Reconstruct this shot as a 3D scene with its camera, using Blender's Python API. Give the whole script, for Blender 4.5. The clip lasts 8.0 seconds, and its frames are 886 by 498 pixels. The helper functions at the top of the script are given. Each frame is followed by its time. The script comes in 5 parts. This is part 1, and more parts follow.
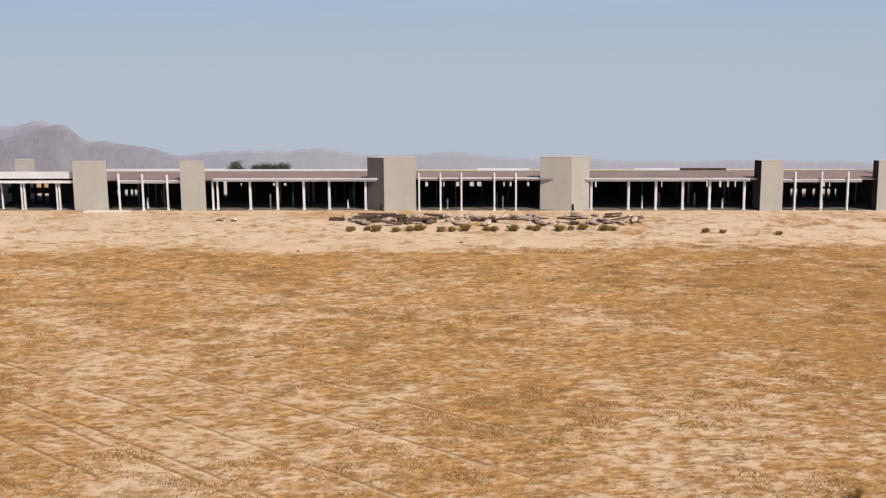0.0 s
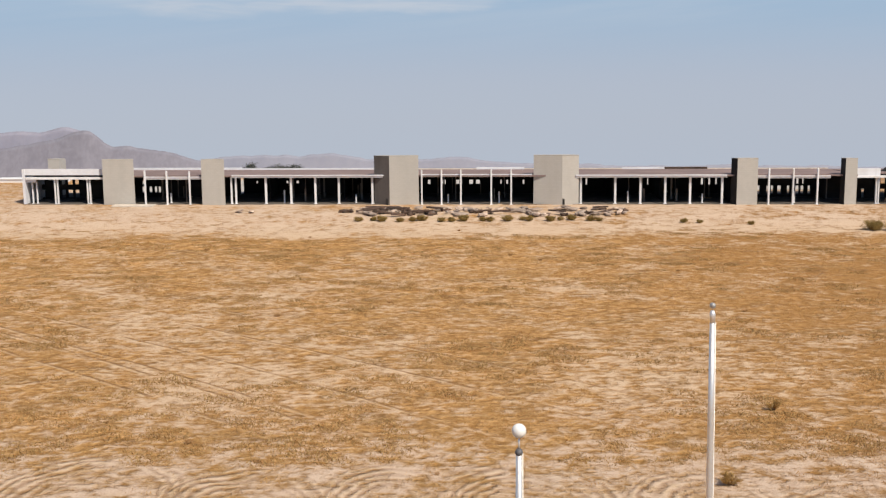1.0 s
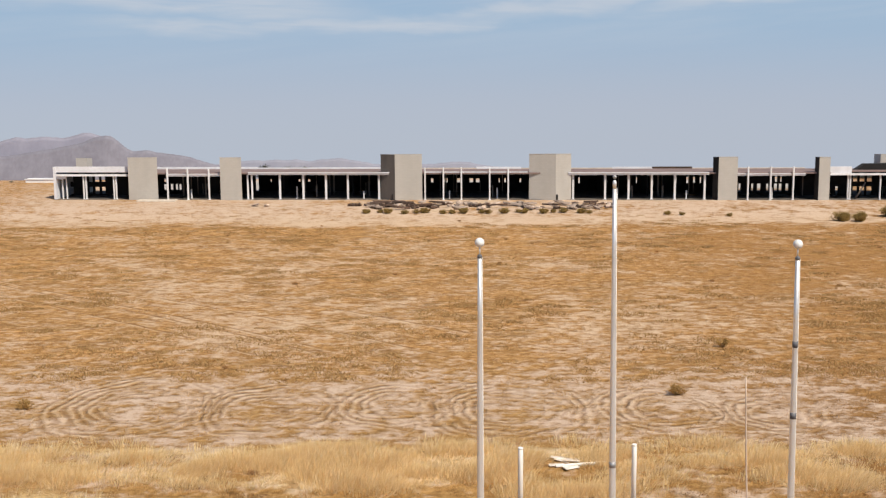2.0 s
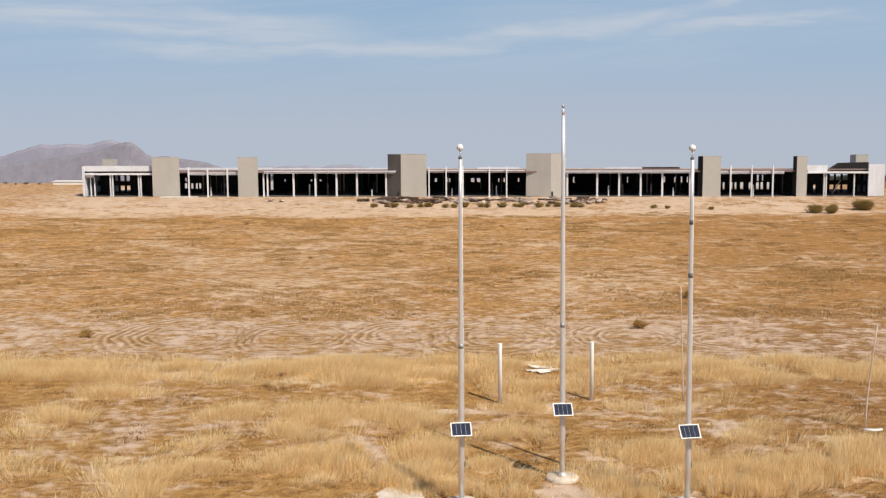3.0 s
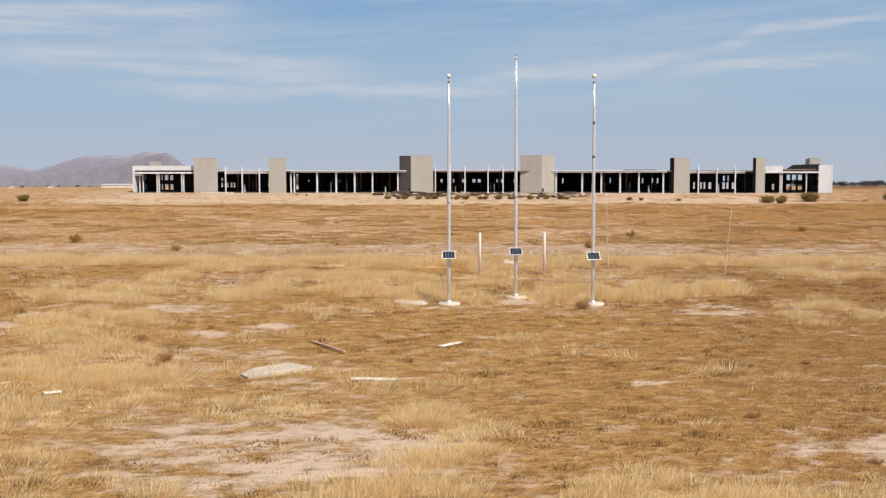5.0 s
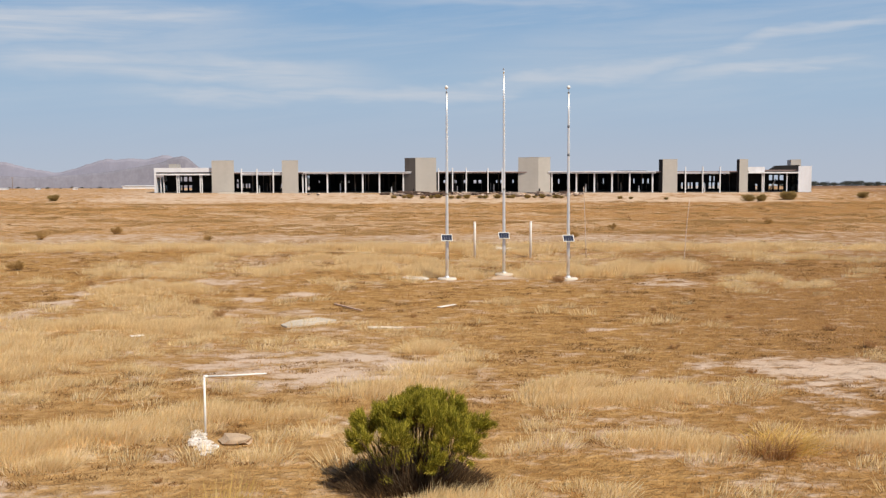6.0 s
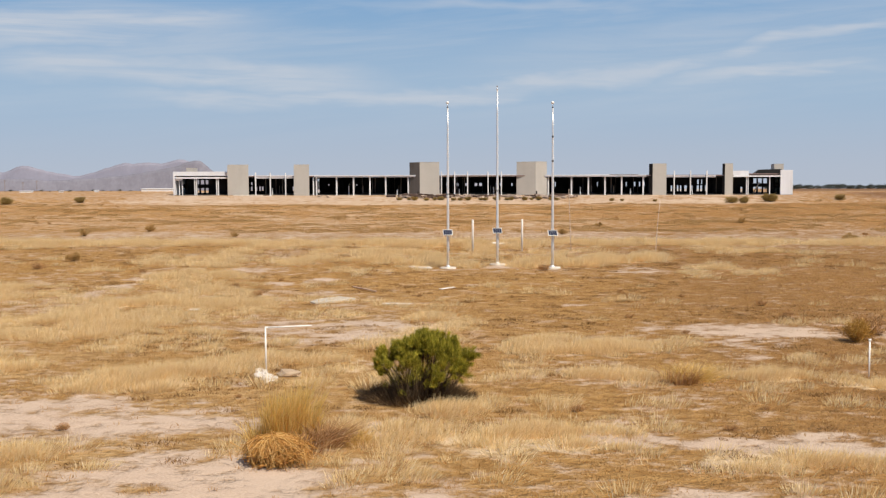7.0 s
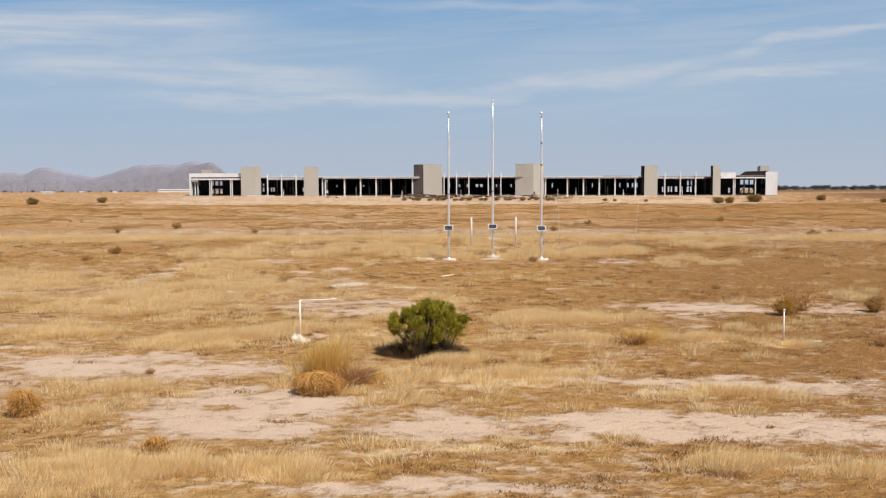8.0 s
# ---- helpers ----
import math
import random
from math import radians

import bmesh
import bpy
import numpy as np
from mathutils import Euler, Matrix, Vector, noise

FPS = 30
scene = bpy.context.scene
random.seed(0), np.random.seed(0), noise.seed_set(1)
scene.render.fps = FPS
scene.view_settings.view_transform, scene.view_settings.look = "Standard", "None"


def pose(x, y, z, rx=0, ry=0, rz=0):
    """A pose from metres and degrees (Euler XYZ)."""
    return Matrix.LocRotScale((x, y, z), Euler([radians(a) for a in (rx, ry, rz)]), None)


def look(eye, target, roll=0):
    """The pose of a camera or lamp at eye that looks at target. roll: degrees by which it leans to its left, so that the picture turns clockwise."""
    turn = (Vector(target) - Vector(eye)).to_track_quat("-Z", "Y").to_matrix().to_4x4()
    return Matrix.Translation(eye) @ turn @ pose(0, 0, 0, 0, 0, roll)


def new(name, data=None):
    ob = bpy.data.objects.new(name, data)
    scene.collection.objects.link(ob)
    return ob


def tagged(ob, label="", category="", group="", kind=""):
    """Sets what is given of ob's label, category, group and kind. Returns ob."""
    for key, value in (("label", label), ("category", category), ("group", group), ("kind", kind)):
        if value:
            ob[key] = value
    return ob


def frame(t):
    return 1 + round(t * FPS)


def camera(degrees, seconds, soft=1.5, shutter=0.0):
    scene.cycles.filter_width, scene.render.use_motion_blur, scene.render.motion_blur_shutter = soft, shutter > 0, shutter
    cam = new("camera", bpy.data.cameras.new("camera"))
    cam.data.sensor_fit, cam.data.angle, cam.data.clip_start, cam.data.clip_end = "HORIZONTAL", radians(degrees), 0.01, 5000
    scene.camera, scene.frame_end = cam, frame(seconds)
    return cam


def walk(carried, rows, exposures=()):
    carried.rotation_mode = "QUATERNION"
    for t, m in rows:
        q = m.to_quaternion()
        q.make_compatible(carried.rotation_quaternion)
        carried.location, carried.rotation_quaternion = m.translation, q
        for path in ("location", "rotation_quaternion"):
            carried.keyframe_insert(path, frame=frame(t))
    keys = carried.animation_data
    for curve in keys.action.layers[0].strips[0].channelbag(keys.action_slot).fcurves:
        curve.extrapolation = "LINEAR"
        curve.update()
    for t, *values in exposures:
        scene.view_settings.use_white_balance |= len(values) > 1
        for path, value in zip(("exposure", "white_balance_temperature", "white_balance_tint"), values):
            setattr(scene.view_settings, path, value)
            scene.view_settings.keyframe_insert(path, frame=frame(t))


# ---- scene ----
cam = camera(42.0, 8.0, 1.3)
PATH = [
    (0, (-1.607, -5.749, 17.123), (-1.632, -3.783, 16.757), -0.5),
    (0.5, (-0.787, -10.651, 16.469), (-0.825, -8.682, 16.121), -0.5),
    (1, (-0.711, -15.436, 15.984), (-0.75, -13.464, 15.649), -0.5),
    (1.5, (-0.433, -20.114, 15.272), (-0.477, -18.14, 14.954), -0.4),
    (1.7, (-0.329, -21.976, 14.929), (-0.374, -20.001, 14.618), -0.4),
    (2.8, (0.361, -32.553, 12.709), (0.304, -30.573, 12.438), -0.4),
    (3, (0.53, -34.468, 12.231), (0.471, -32.486, 11.969), -0.4),
    (3.5, (0.865, -39.585, 11.064), (0.801, -37.601, 10.821), -0.3),
    (4, (1.234, -44.677, 9.783), (1.166, -42.691, 9.56), -0.3),
    (4.5, (1.564, -49.957, 8.48), (1.492, -47.969, 8.274), -0.3),
    (4.7, (1.662, -52.13, 8.017), (1.589, -50.141, 7.818), -0.2),
    (5.8, (2.431, -63.822, 7.636), (2.349, -61.832, 7.449), -0.3),
    (6, (2.574, -65.883, 7.629), (2.49, -63.893, 7.444), -0.3),
    (6.5, (2.836, -71.09, 7.755), (2.749, -69.1, 7.573), -0.3),
    (7, (3.146, -76.33, 7.914), (3.056, -74.34, 7.735), -0.3),
    (7.5, (3.457, -81.352, 8.071), (3.364, -79.362, 7.893), -0.3),
    (8, (3.749, -86.143, 8.232), (3.653, -84.153, 8.055), -0.3),
]
walk(cam, [(t, look(eye, target, roll)) for t, eye, target, roll in PATH])

# ================= world, sun =================
SUN_AZ, SUN_EL = radians(138), radians(51.5)      # clockwise from +y, above the ground
to_sun = Vector((math.sin(SUN_AZ) * math.cos(SUN_EL), math.cos(SUN_AZ) * math.cos(SUN_EL), math.sin(SUN_EL)))
sun = new("sun", bpy.data.lights.new("sun", "SUN"))
sun.data.energy, sun.data.angle, sun.data.color = 5.0, radians(0.5), (1.0, 0.91, 0.77)
sun.matrix_world = look(to_sun * 200, (0, 0, 0))


class Nodes:
    """Short hand for node trees."""

    def __init__(self, tree):
        self.tree = tree
        tree.nodes.clear()

    def add(self, kind, **sets):
        node = self.tree.nodes.new(kind)
        for key, value in sets.items():
            if key == "ins":
                for name, v in value.items():
                    self.put(node.inputs[name], v)
            elif key == "noise_dimensions":
                node.noise_dimensions = value
            elif key == "operation":
                node.operation = value
            elif key == "blend_type":
                node.blend_type = value
            elif key == "data_type":
                node.data_type = value
            elif key == "attribute_name":
                node.attribute_name = value
            elif key == "interpolation_type":
                node.interpolation_type = value
        return node

    def put(self, socket, v):
        if isinstance(v, bpy.types.NodeSocket):
            self.tree.links.new(v, socket)
        else:
            socket.default_value = v

    def math(self, op, a, b=0.0, c=0.0):
        n = self.add("ShaderNodeMath", operation=op)
        for i, v in enumerate((a, b, c)):
            self.put(n.inputs[i], v)
        return n.outputs[0]

    def ramp(self, v, lo, hi, to_lo=0.0, to_hi=1.0):
        n = self.add("ShaderNodeMapRange", interpolation_type="SMOOTHSTEP")
        for i, w in enumerate((v, lo, hi, to_lo, to_hi)):
            self.put(n.inputs[i], w)
        return n.outputs[0]

    def noise(self, vec, scale, detail=3.0, rough=0.55, distort=0.0):
        n = self.add("ShaderNodeTexNoise", ins={"Scale": scale, "Detail": detail, "Roughness": rough, "Distortion": distort})
        if vec is not None:
            self.put(n.inputs["Vector"], vec)
        return n.outputs[0]

    def mix(self, fac, a, b, mode="MIX"):
        n = self.add("ShaderNodeMixRGB", blend_type=mode)
        for i, v in enumerate((fac, a, b)):
            self.put(n.inputs[i], (*v, 1) if isinstance(v, tuple) and len(v) == 3 else v)
        return n.outputs[0]

    def scaled(self, vec, x, y, z):
        n = self.add("ShaderNodeVectorMath", operation="MULTIPLY")
        self.put(n.inputs[0], vec)
        n.inputs[1].default_value = (x, y, z)
        return n.outputs[0]


def build_world():
    world = bpy.data.worlds.new("desert_sky")
    scene.world = world
    world.use_nodes = True
    n = Nodes(world.node_tree)
    way = n.add("ShaderNodeTexCoord").outputs["Generated"]
    xyz = n.add("ShaderNodeSeparateXYZ", ins={"Vector": way})
    x, y, z = xyz.outputs
    lifted = n.math("MAXIMUM", n.math("MULTIPLY_ADD", z, 1.25, SKY_LIFT), 0.03)
    sky = n.add("ShaderNodeTexSky")
    sky.sky_type, sky.sun_disc = "NISHITA", False
    sky.sun_elevation, sky.sun_rotation = SUN_EL, SUN_AZ
    sky.air_density, sky.dust_density, sky.ozone_density = 1.0, 0.4, 5.0
    n.put(sky.inputs["Vector"], n.add("ShaderNodeCombineXYZ", ins={"X": x, "Y": y, "Z": lifted}).outputs[0])
    # thin drawn-out cirrus: long wisps, gathered in a few bands that stand over the skyline
    u, v = n.math("DIVIDE", x, n.math("MAXIMUM", y, 0.05)), n.math("DIVIDE", z, n.math("MAXIMUM", y, 0.05))
    flat = n.add("ShaderNodeCombineXYZ", ins={"X": n.math("MULTIPLY_ADD", z, 3.0, n.math("MULTIPLY", x, 2.2)), "Y": y, "Z": n.math("MULTIPLY_ADD", x, -2.2, n.math("MULTIPLY", z, 26.0))}).outputs[0]
    streak = n.noise(flat, 1.15, 6.0, 0.62, 0.5)
    fine = n.noise(n.scaled(way, 5.0, 1.0, 60.0), 1.3, 5.0, 0.6, 0.8)
    waver = n.math("MULTIPLY_ADD", n.noise(n.scaled(way, 4.0, 1.0, 14.0), 1.5, 4.0, 0.6), 0.05, -0.025)
    amount = n.math("MULTIPLY", n.ramp(streak, 0.40, 0.75), n.ramp(z, -0.02, 0.1, 0.0, 0.4))
    for u0, u1, v0, slope, curve, half, much in CIRRUS:
        mid = n.math("MULTIPLY_ADD", u, slope, v0)
        mid = n.math("ADD", mid, n.math("MULTIPLY", n.math("MULTIPLY", u, u), curve))
        away = n.math("ABSOLUTE", n.math("SUBTRACT", n.math("ADD", v, waver), mid))
        band = n.math("MULTIPLY", n.ramp(away, half, 0.0), n.math("MULTIPLY", n.ramp(u, u0 - 0.1, u0 + 0.06), n.ramp(u, u1 + 0.1, u1 - 0.06)))
        band = n.math("MULTIPLY", band, n.ramp(fine, 0.25, 0.72, 0.25, 1.0))
        amount = n.math("MAXIMUM", amount, n.math("MULTIPLY", band, n.math("MULTIPLY", much, n.ramp(y, 0.0, 0.3))))
    low = n.mix(n.ramp(z, -0.035, 0.055), (5.54, 6.09, 7.27), (4.42, 6.03, 7.9))
    low = n.mix(n.ramp(z, 0.04, 0.17), low, (2.05, 4.4, 7.6))
    colour = n.mix(n.ramp(z, 0.45, 0.12, 0.0, HAZE), sky.outputs[0], low)
    colour = n.mix(amount, colour, (7.6, 7.8, 8.3))
    back = n.add("ShaderNodeBackground", ins={"Color": colour, "Strength": SKY_STRENGTH})
    out = n.add("ShaderNodeOutputWorld")
    world.node_tree.links.new(back.outputs[0], out.inputs[0])


# bands of cirrus: from and to across, height at the middle, slope, bend, half thickness, strength
CIRRUS = [(-0.7, -0.24, 0.103, 0.0, 0.0, 0.026, 0.85), (-0.42, -0.14, 0.048, -0.06, 0.0, 0.022, 0.7), (-0.30, 0.6, 0.051, 0.085, 0.16, 0.012, 0.6), (0.02, 0.6, 0.075, 0.10, 0.0, 0.03, 0.3),
          (0.18, 0.33, 0.050, 0.035, 0.0, 0.012, 0.75), (-0.10, 0.12, 0.118, -0.03, 0.0, 0.010, 0.4), (0.15, 0.6, 0.122, 0.0, 0.0, 0.016, 0.45)]
SKY_LIFT, HAZE, SKY_STRENGTH = 0.10, 0.9, 0.075
build_world()
scene.view_settings.exposure = 0.14


# ================= materials =================
def material(name):
    m = bpy.data.materials.new(name)
    m.use_nodes = True
    n = Nodes(m.node_tree)
    bsdf = n.add("ShaderNodeBsdfPrincipled")
    out = n.add("ShaderNodeOutputMaterial")
    m.node_tree.links.new(bsdf.outputs[0], out.inputs[0])
    return m, n, bsdf


def bumped(n, bsdf, height, strength, distance):
    b = n.add("ShaderNodeBump", ins={"Height": height, "Strength": strength, "Distance": distance})
    n.put(bsdf.inputs["Normal"], b.outputs[0])


def worn(name, light, dark, scale=1.0, rough=0.8, metal=0.0, bump=0.3, depth=0.01, streaks=False, vary=0.0):
    """A plain surface with stains at a large scale and grain at a small one."""
    m, n, bsdf = material(name)
    place = n.add("ShaderNodeTexCoord").outputs["Object"]
    big = n.noise(n.scaled(place, 1, 1, 0.25) if streaks else place, scale, 4.0)
    small = n.noise(place, scale * 11, 3.0)
    f = n.math("ADD", n.math("MULTIPLY", big, 0.65), n.math("MULTIPLY", small, 0.35))
    colour = n.mix(n.ramp(f, 0.36, 0.64), dark, light)
    if vary:
        r = n.add("ShaderNodeObjectInfo").outputs["Random"]
        colour = n.mix(1.0, colour, n.add("ShaderNodeCombineColor", ins={i: n.math("MULTIPLY_ADD", r, vary, 1 - vary / 2) for i in ("Red", "Green", "Blue")}).outputs[0], "MULTIPLY")
    n.put(bsdf.inputs["Base Color"], colour)
    n.put(bsdf.inputs["Roughness"], n.math("MULTIPLY_ADD", small, 0.2, rough - 0.1))
    bsdf.inputs["Metallic"].default_value = metal
    bumped(n, bsdf, small, bump, depth)
    return m


def leafy(name, colours, scale=0.35, rough=0.75, thin_share=0.38):
    """Blades and leaves: each blade its own shade between three colours, drifting over the ground."""
    m, n, bsdf = material(name)
    place = n.add("ShaderNodeNewGeometry")
    rnd = place.outputs["Random Per Island"]
    drift = n.noise(place.outputs["Position"], scale, 3.0)
    a, b, c = colours
    colour = n.mix(n.ramp(n.math("ADD", rnd, drift), 0.55, 1.35), a, b)
    colour = n.mix(n.ramp(n.math("FRACT", n.math("MULTIPLY", rnd, 7.31)), 0.62, 0.95), colour, c)
    n.put(bsdf.inputs["Base Color"], colour)
    bsdf.inputs["Roughness"].default_value = rough
    bsdf.inputs["Specular IOR Level"].default_value = 0.2
    thin = n.add("ShaderNodeBsdfTranslucent", ins={"Color": colour})
    both = n.add("ShaderNodeMixShader", ins={0: thin_share, 1: bsdf.outputs[0], 2: thin.outputs[0]})
    m.node_tree.links.new(both.outputs[0], m.node_tree.nodes["Material Output"].inputs[0])
    return m


def block_wall(name, light, dark, mortar):
    """Fair-faced concrete block: courses of 0.2 m with slight differences from block to block."""
    m, n, bsdf = material(name)
    place = n.add("ShaderNodeTexCoord").outputs["Object"]
    s = n.add("ShaderNodeSeparateXYZ", ins={"Vector": place}).outputs
    flat = n.add("ShaderNodeCombineXYZ", ins={"X": n.math("ADD", s[0], n.math("MULTIPLY", s[1], 0.7)), "Y": s[2], "Z": 0.0}).outputs[0]
    brick = n.add("ShaderNodeTexBrick", ins={"Vector": flat, "Color1": (*light, 1), "Color2": (*dark, 1), "Mortar": (*mortar, 1), "Scale": 1.0,
                                            "Mortar Size": 0.012, "Brick Width": 0.4, "Row Height": 0.2})
    stain = n.noise(n.scaled(place, 1, 1, 0.3), 0.8, 4.0)
    colour = n.mix(n.ramp(stain, 0.35, 0.7, 0.0, 0.22), brick.outputs[0], tuple(v * 0.72 for v in dark))
    n.put(bsdf.inputs["Base Color"], colour)
    bsdf.inputs["Roughness"].default_value = 0.92
    bumped(n, bsdf, n.math("SUBTRACT", n.noise(place, 20.0), n.math("MULTIPLY", brick.outputs[1], 1.0)), 0.25, 0.006)
    return m


M_BLOCK = block_wall("concrete_block", (0.45, 0.425, 0.39), (0.43, 0.405, 0.37), (0.405, 0.38, 0.345))
# grey tone that paints shade on one tower's unlit side
M_SHADE_SIDE = worn("side_shade_grey", (0.115, 0.10, 0.092), (0.085, 0.075, 0.069), 0.5, 0.95, streaks=True)
M_WHITE = worn("white_painted_steel", (0.76, 0.76, 0.78), (0.6, 0.59, 0.59), 0.9, 0.6, streaks=True)
M_PANEL = worn("white_wall_panel", (0.71, 0.72, 0.76), (0.60, 0.60, 0.63), 0.5, 0.75, streaks=True)
M_ROOF = worn("faded_roof_deck", (0.235, 0.165, 0.15), (0.17, 0.12, 0.11), 0.3, 0.9)
# near black: shade painted in the open bays and two tower sides; roof screen
M_DARK = worn("black_shade_and_sheathing", (0.022, 0.019, 0.018), (0.010, 0.009, 0.009), 0.6, 0.95)
M_STUD = worn("weathered_stud", (0.24, 0.20, 0.17), (0.13, 0.105, 0.085), 1.5, 0.9, streaks=True)
M_SLAB = worn("floor_concrete", (0.12, 0.10, 0.085), (0.07, 0.06, 0.05), 0.7, 0.95)
M_FOOT = worn("pale_concrete", (0.62, 0.55, 0.47), (0.48, 0.41, 0.34), 2.0, 0.9, bump=0.5)
M_PALESLAB = worn("bleached_concrete", (0.58, 0.51, 0.43), (0.45, 0.39, 0.32), 2.0, 0.9, bump=0.4)
M_RUBBLE = worn("rubble_concrete", (0.56, 0.45, 0.37), (0.24, 0.17, 0.13), 1.3, 0.95, bump=0.8, depth=0.04, vary=0.7)
M_TIMBER = worn("charred_timber", (0.11, 0.065, 0.045), (0.04, 0.026, 0.02), 1.6, 0.9, streaks=True, vary=0.8)
M_ALU = worn("brushed_aluminium", (0.84, 0.83, 0.82), (0.72, 0.70, 0.68), 3.0, 0.42, 0.7, bump=0.1, depth=0.002, streaks=True)
M_BALL = worn("white_ball", (0.78, 0.78, 0.76), (0.7, 0.69, 0.67), 6.0, 0.3, bump=0.05, depth=0.001)
M_GOLD = worn("dull_metal", (0.46, 0.45, 0.44), (0.34, 0.33, 0.32), 8.0, 0.4, 0.6, bump=0.05, depth=0.001)
M_BAND = worn("grey_band", (0.13, 0.13, 0.14), (0.07, 0.07, 0.08), 5.0, 0.6)
M_JOINT = worn("pole_joint", (0.40, 0.40, 0.41), (0.30, 0.30, 0.31), 5.0, 0.5, 0.4)
M_CELL = worn("solar_cell", (0.018, 0.026, 0.06), (0.010, 0.014, 0.035), 7.0, 0.6, bump=0.03, depth=0.001)
M_CELL.node_tree.nodes["Principled BSDF"].inputs["Specular IOR Level"].default_value = 0.15
M_BACKING = worn("panel_backing", (0.24, 0.25, 0.28), (0.18, 0.19, 0.22), 4.0, 0.6)
M_PVC = worn("white_plastic_pipe", (0.87, 0.85, 0.82), (0.76, 0.73, 0.69), 3.0, 0.55, streaks=True)
M_ROD = worn("bleached_rod", (0.66, 0.52, 0.42), (0.52, 0.4, 0.32), 3.0, 0.7, streaks=True)
M_BOARD = worn("painted_board", (0.82, 0.77, 0.71), (0.62, 0.54, 0.46), 3.0, 0.7)
M_WOOD = worn("weathered_wood", (0.60, 0.42, 0.32), (0.40, 0.26, 0.18), 4.0, 0.85)
M_ROCK = worn("tan_rock", (0.5, 0.37, 0.25), (0.38, 0.27, 0.18), 3.0, 0.95, bump=0.8, depth=0.03)
M_PLASTER = worn("white_rubble", (0.82, 0.77, 0.71), (0.60, 0.5, 0.42), 7.0, 0.95, bump=0.8, depth=0.03)
M_BARK = worn("grey_bark", (0.22, 0.145, 0.085), (0.12, 0.08, 0.05), 6.0, 0.95)
# tone of the added sheet that makes the empty windows look bright
M_PALE_SHEET = worn("window_pale_sheet", (0.46, 0.43, 0.40), (0.35, 0.32, 0.29), 0.4, 0.95)
M_FAR_ROOF = worn("far_white_cladding", (0.78, 0.78, 0.78), (0.7, 0.7, 0.71), 0.2, 0.6)
M_GRASS = leafy("dry_grass", ((0.73, 0.53, 0.255), (0.90, 0.715, 0.405), (0.95, 0.82, 0.56)), 1.3, thin_share=0.5)
M_SCRUB = leafy("low_brown_scrub", ((0.38, 0.19, 0.06), (0.53, 0.30, 0.10), (0.66, 0.435, 0.19)), 0.35)
M_DEADSCRUB = leafy("dead_scrub", ((0.215, 0.118, 0.047), (0.32, 0.182, 0.072), (0.45, 0.285, 0.12)), 0.3)
M_MAT = leafy("matted_scrub", ((0.37, 0.225, 0.09), (0.47, 0.30, 0.125), (0.58, 0.395, 0.185)), 0.3, thin_share=0.45)
M_GREEN = leafy("broom_green", ((0.11, 0.10, 0.014), (0.30, 0.27, 0.021), (0.74, 0.61, 0.085)), 1.2, thin_share=0.25)
M_OLIVE = leafy("olive_shrub", ((0.36, 0.215, 0.075), (0.50, 0.315, 0.11), (0.62, 0.42, 0.18)), 1.0)
M_DARKOLIVE = leafy("dark_olive_shrub", ((0.22, 0.15, 0.05), (0.33, 0.23, 0.075), (0.45, 0.32, 0.12)), 1.0, thin_share=0.25)
M_GREYBUSH = leafy("grey_shrub", ((0.42, 0.23, 0.095), (0.53, 0.31, 0.135), (0.63, 0.41, 0.20)), 1.0)
M_STRAW = leafy("tall_straw", ((0.66, 0.43, 0.115), (0.80, 0.56, 0.18), (0.90, 0.69, 0.31)), 1.5, thin_share=0.5)
M_TUMBLE = leafy("tumbleweed_stem", ((0.58, 0.30, 0.085), (0.70, 0.40, 0.12), (0.80, 0.54, 0.22)), 1.5)
M_TWIG = leafy("dead_twigs", ((0.36, 0.19, 0.085), (0.48, 0.28, 0.125), (0.62, 0.40, 0.20)), 1.5)
M_BROOMSTEM = worn("broom_stem", (0.16, 0.105, 0.055), (0.08, 0.055, 0.03), 6.0, 0.95)
M_YELLOWBUSH = leafy("yellow_brown_shrub", ((0.38, 0.20, 0.042), (0.52, 0.30, 0.068), (0.66, 0.43, 0.13)), 1.0)
M_SKIRT = leafy("shaded_old_twigs", ((0.06, 0.036, 0.02), (0.10, 0.06, 0.032), (0.20, 0.125, 0.06)), 1.5, thin_share=0.15)
M_TREE = leafy("far_tree_leaves", ((0.075, 0.08, 0.07), (0.10, 0.11, 0.095), (0.12, 0.13, 0.11)), 0.5)


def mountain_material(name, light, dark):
    """Bare rock, with the haze of distance painted into its colour."""
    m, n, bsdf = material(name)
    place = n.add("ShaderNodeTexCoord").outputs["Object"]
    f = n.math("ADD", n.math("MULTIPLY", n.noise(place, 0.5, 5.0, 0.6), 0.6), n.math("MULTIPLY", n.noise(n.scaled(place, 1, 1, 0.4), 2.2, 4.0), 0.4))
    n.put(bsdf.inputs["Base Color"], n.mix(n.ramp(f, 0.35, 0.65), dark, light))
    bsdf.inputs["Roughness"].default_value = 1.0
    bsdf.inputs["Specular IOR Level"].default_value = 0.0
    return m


# ================= the lie of the land =================
def lattice(x, y, seed):
    """Smooth random values of unit size, for arrays."""
    xi, yi = np.floor(x), np.floor(y)
    fx, fy = x - xi, y - yi
    fx, fy = fx * fx * (3 - 2 * fx), fy * fy * (3 - 2 * fy)

    def corner(i, j):
        h = np.sin((xi + i) * 127.1 + (yi + j) * 311.7 + seed * 74.7) * 43758.5453
        return h - np.floor(h)

    return (corner(0, 0) * (1 - fx) + corner(1, 0) * fx) * (1 - fy) + (corner(0, 1) * (1 - fx) + corner(1, 1) * fx) * fy


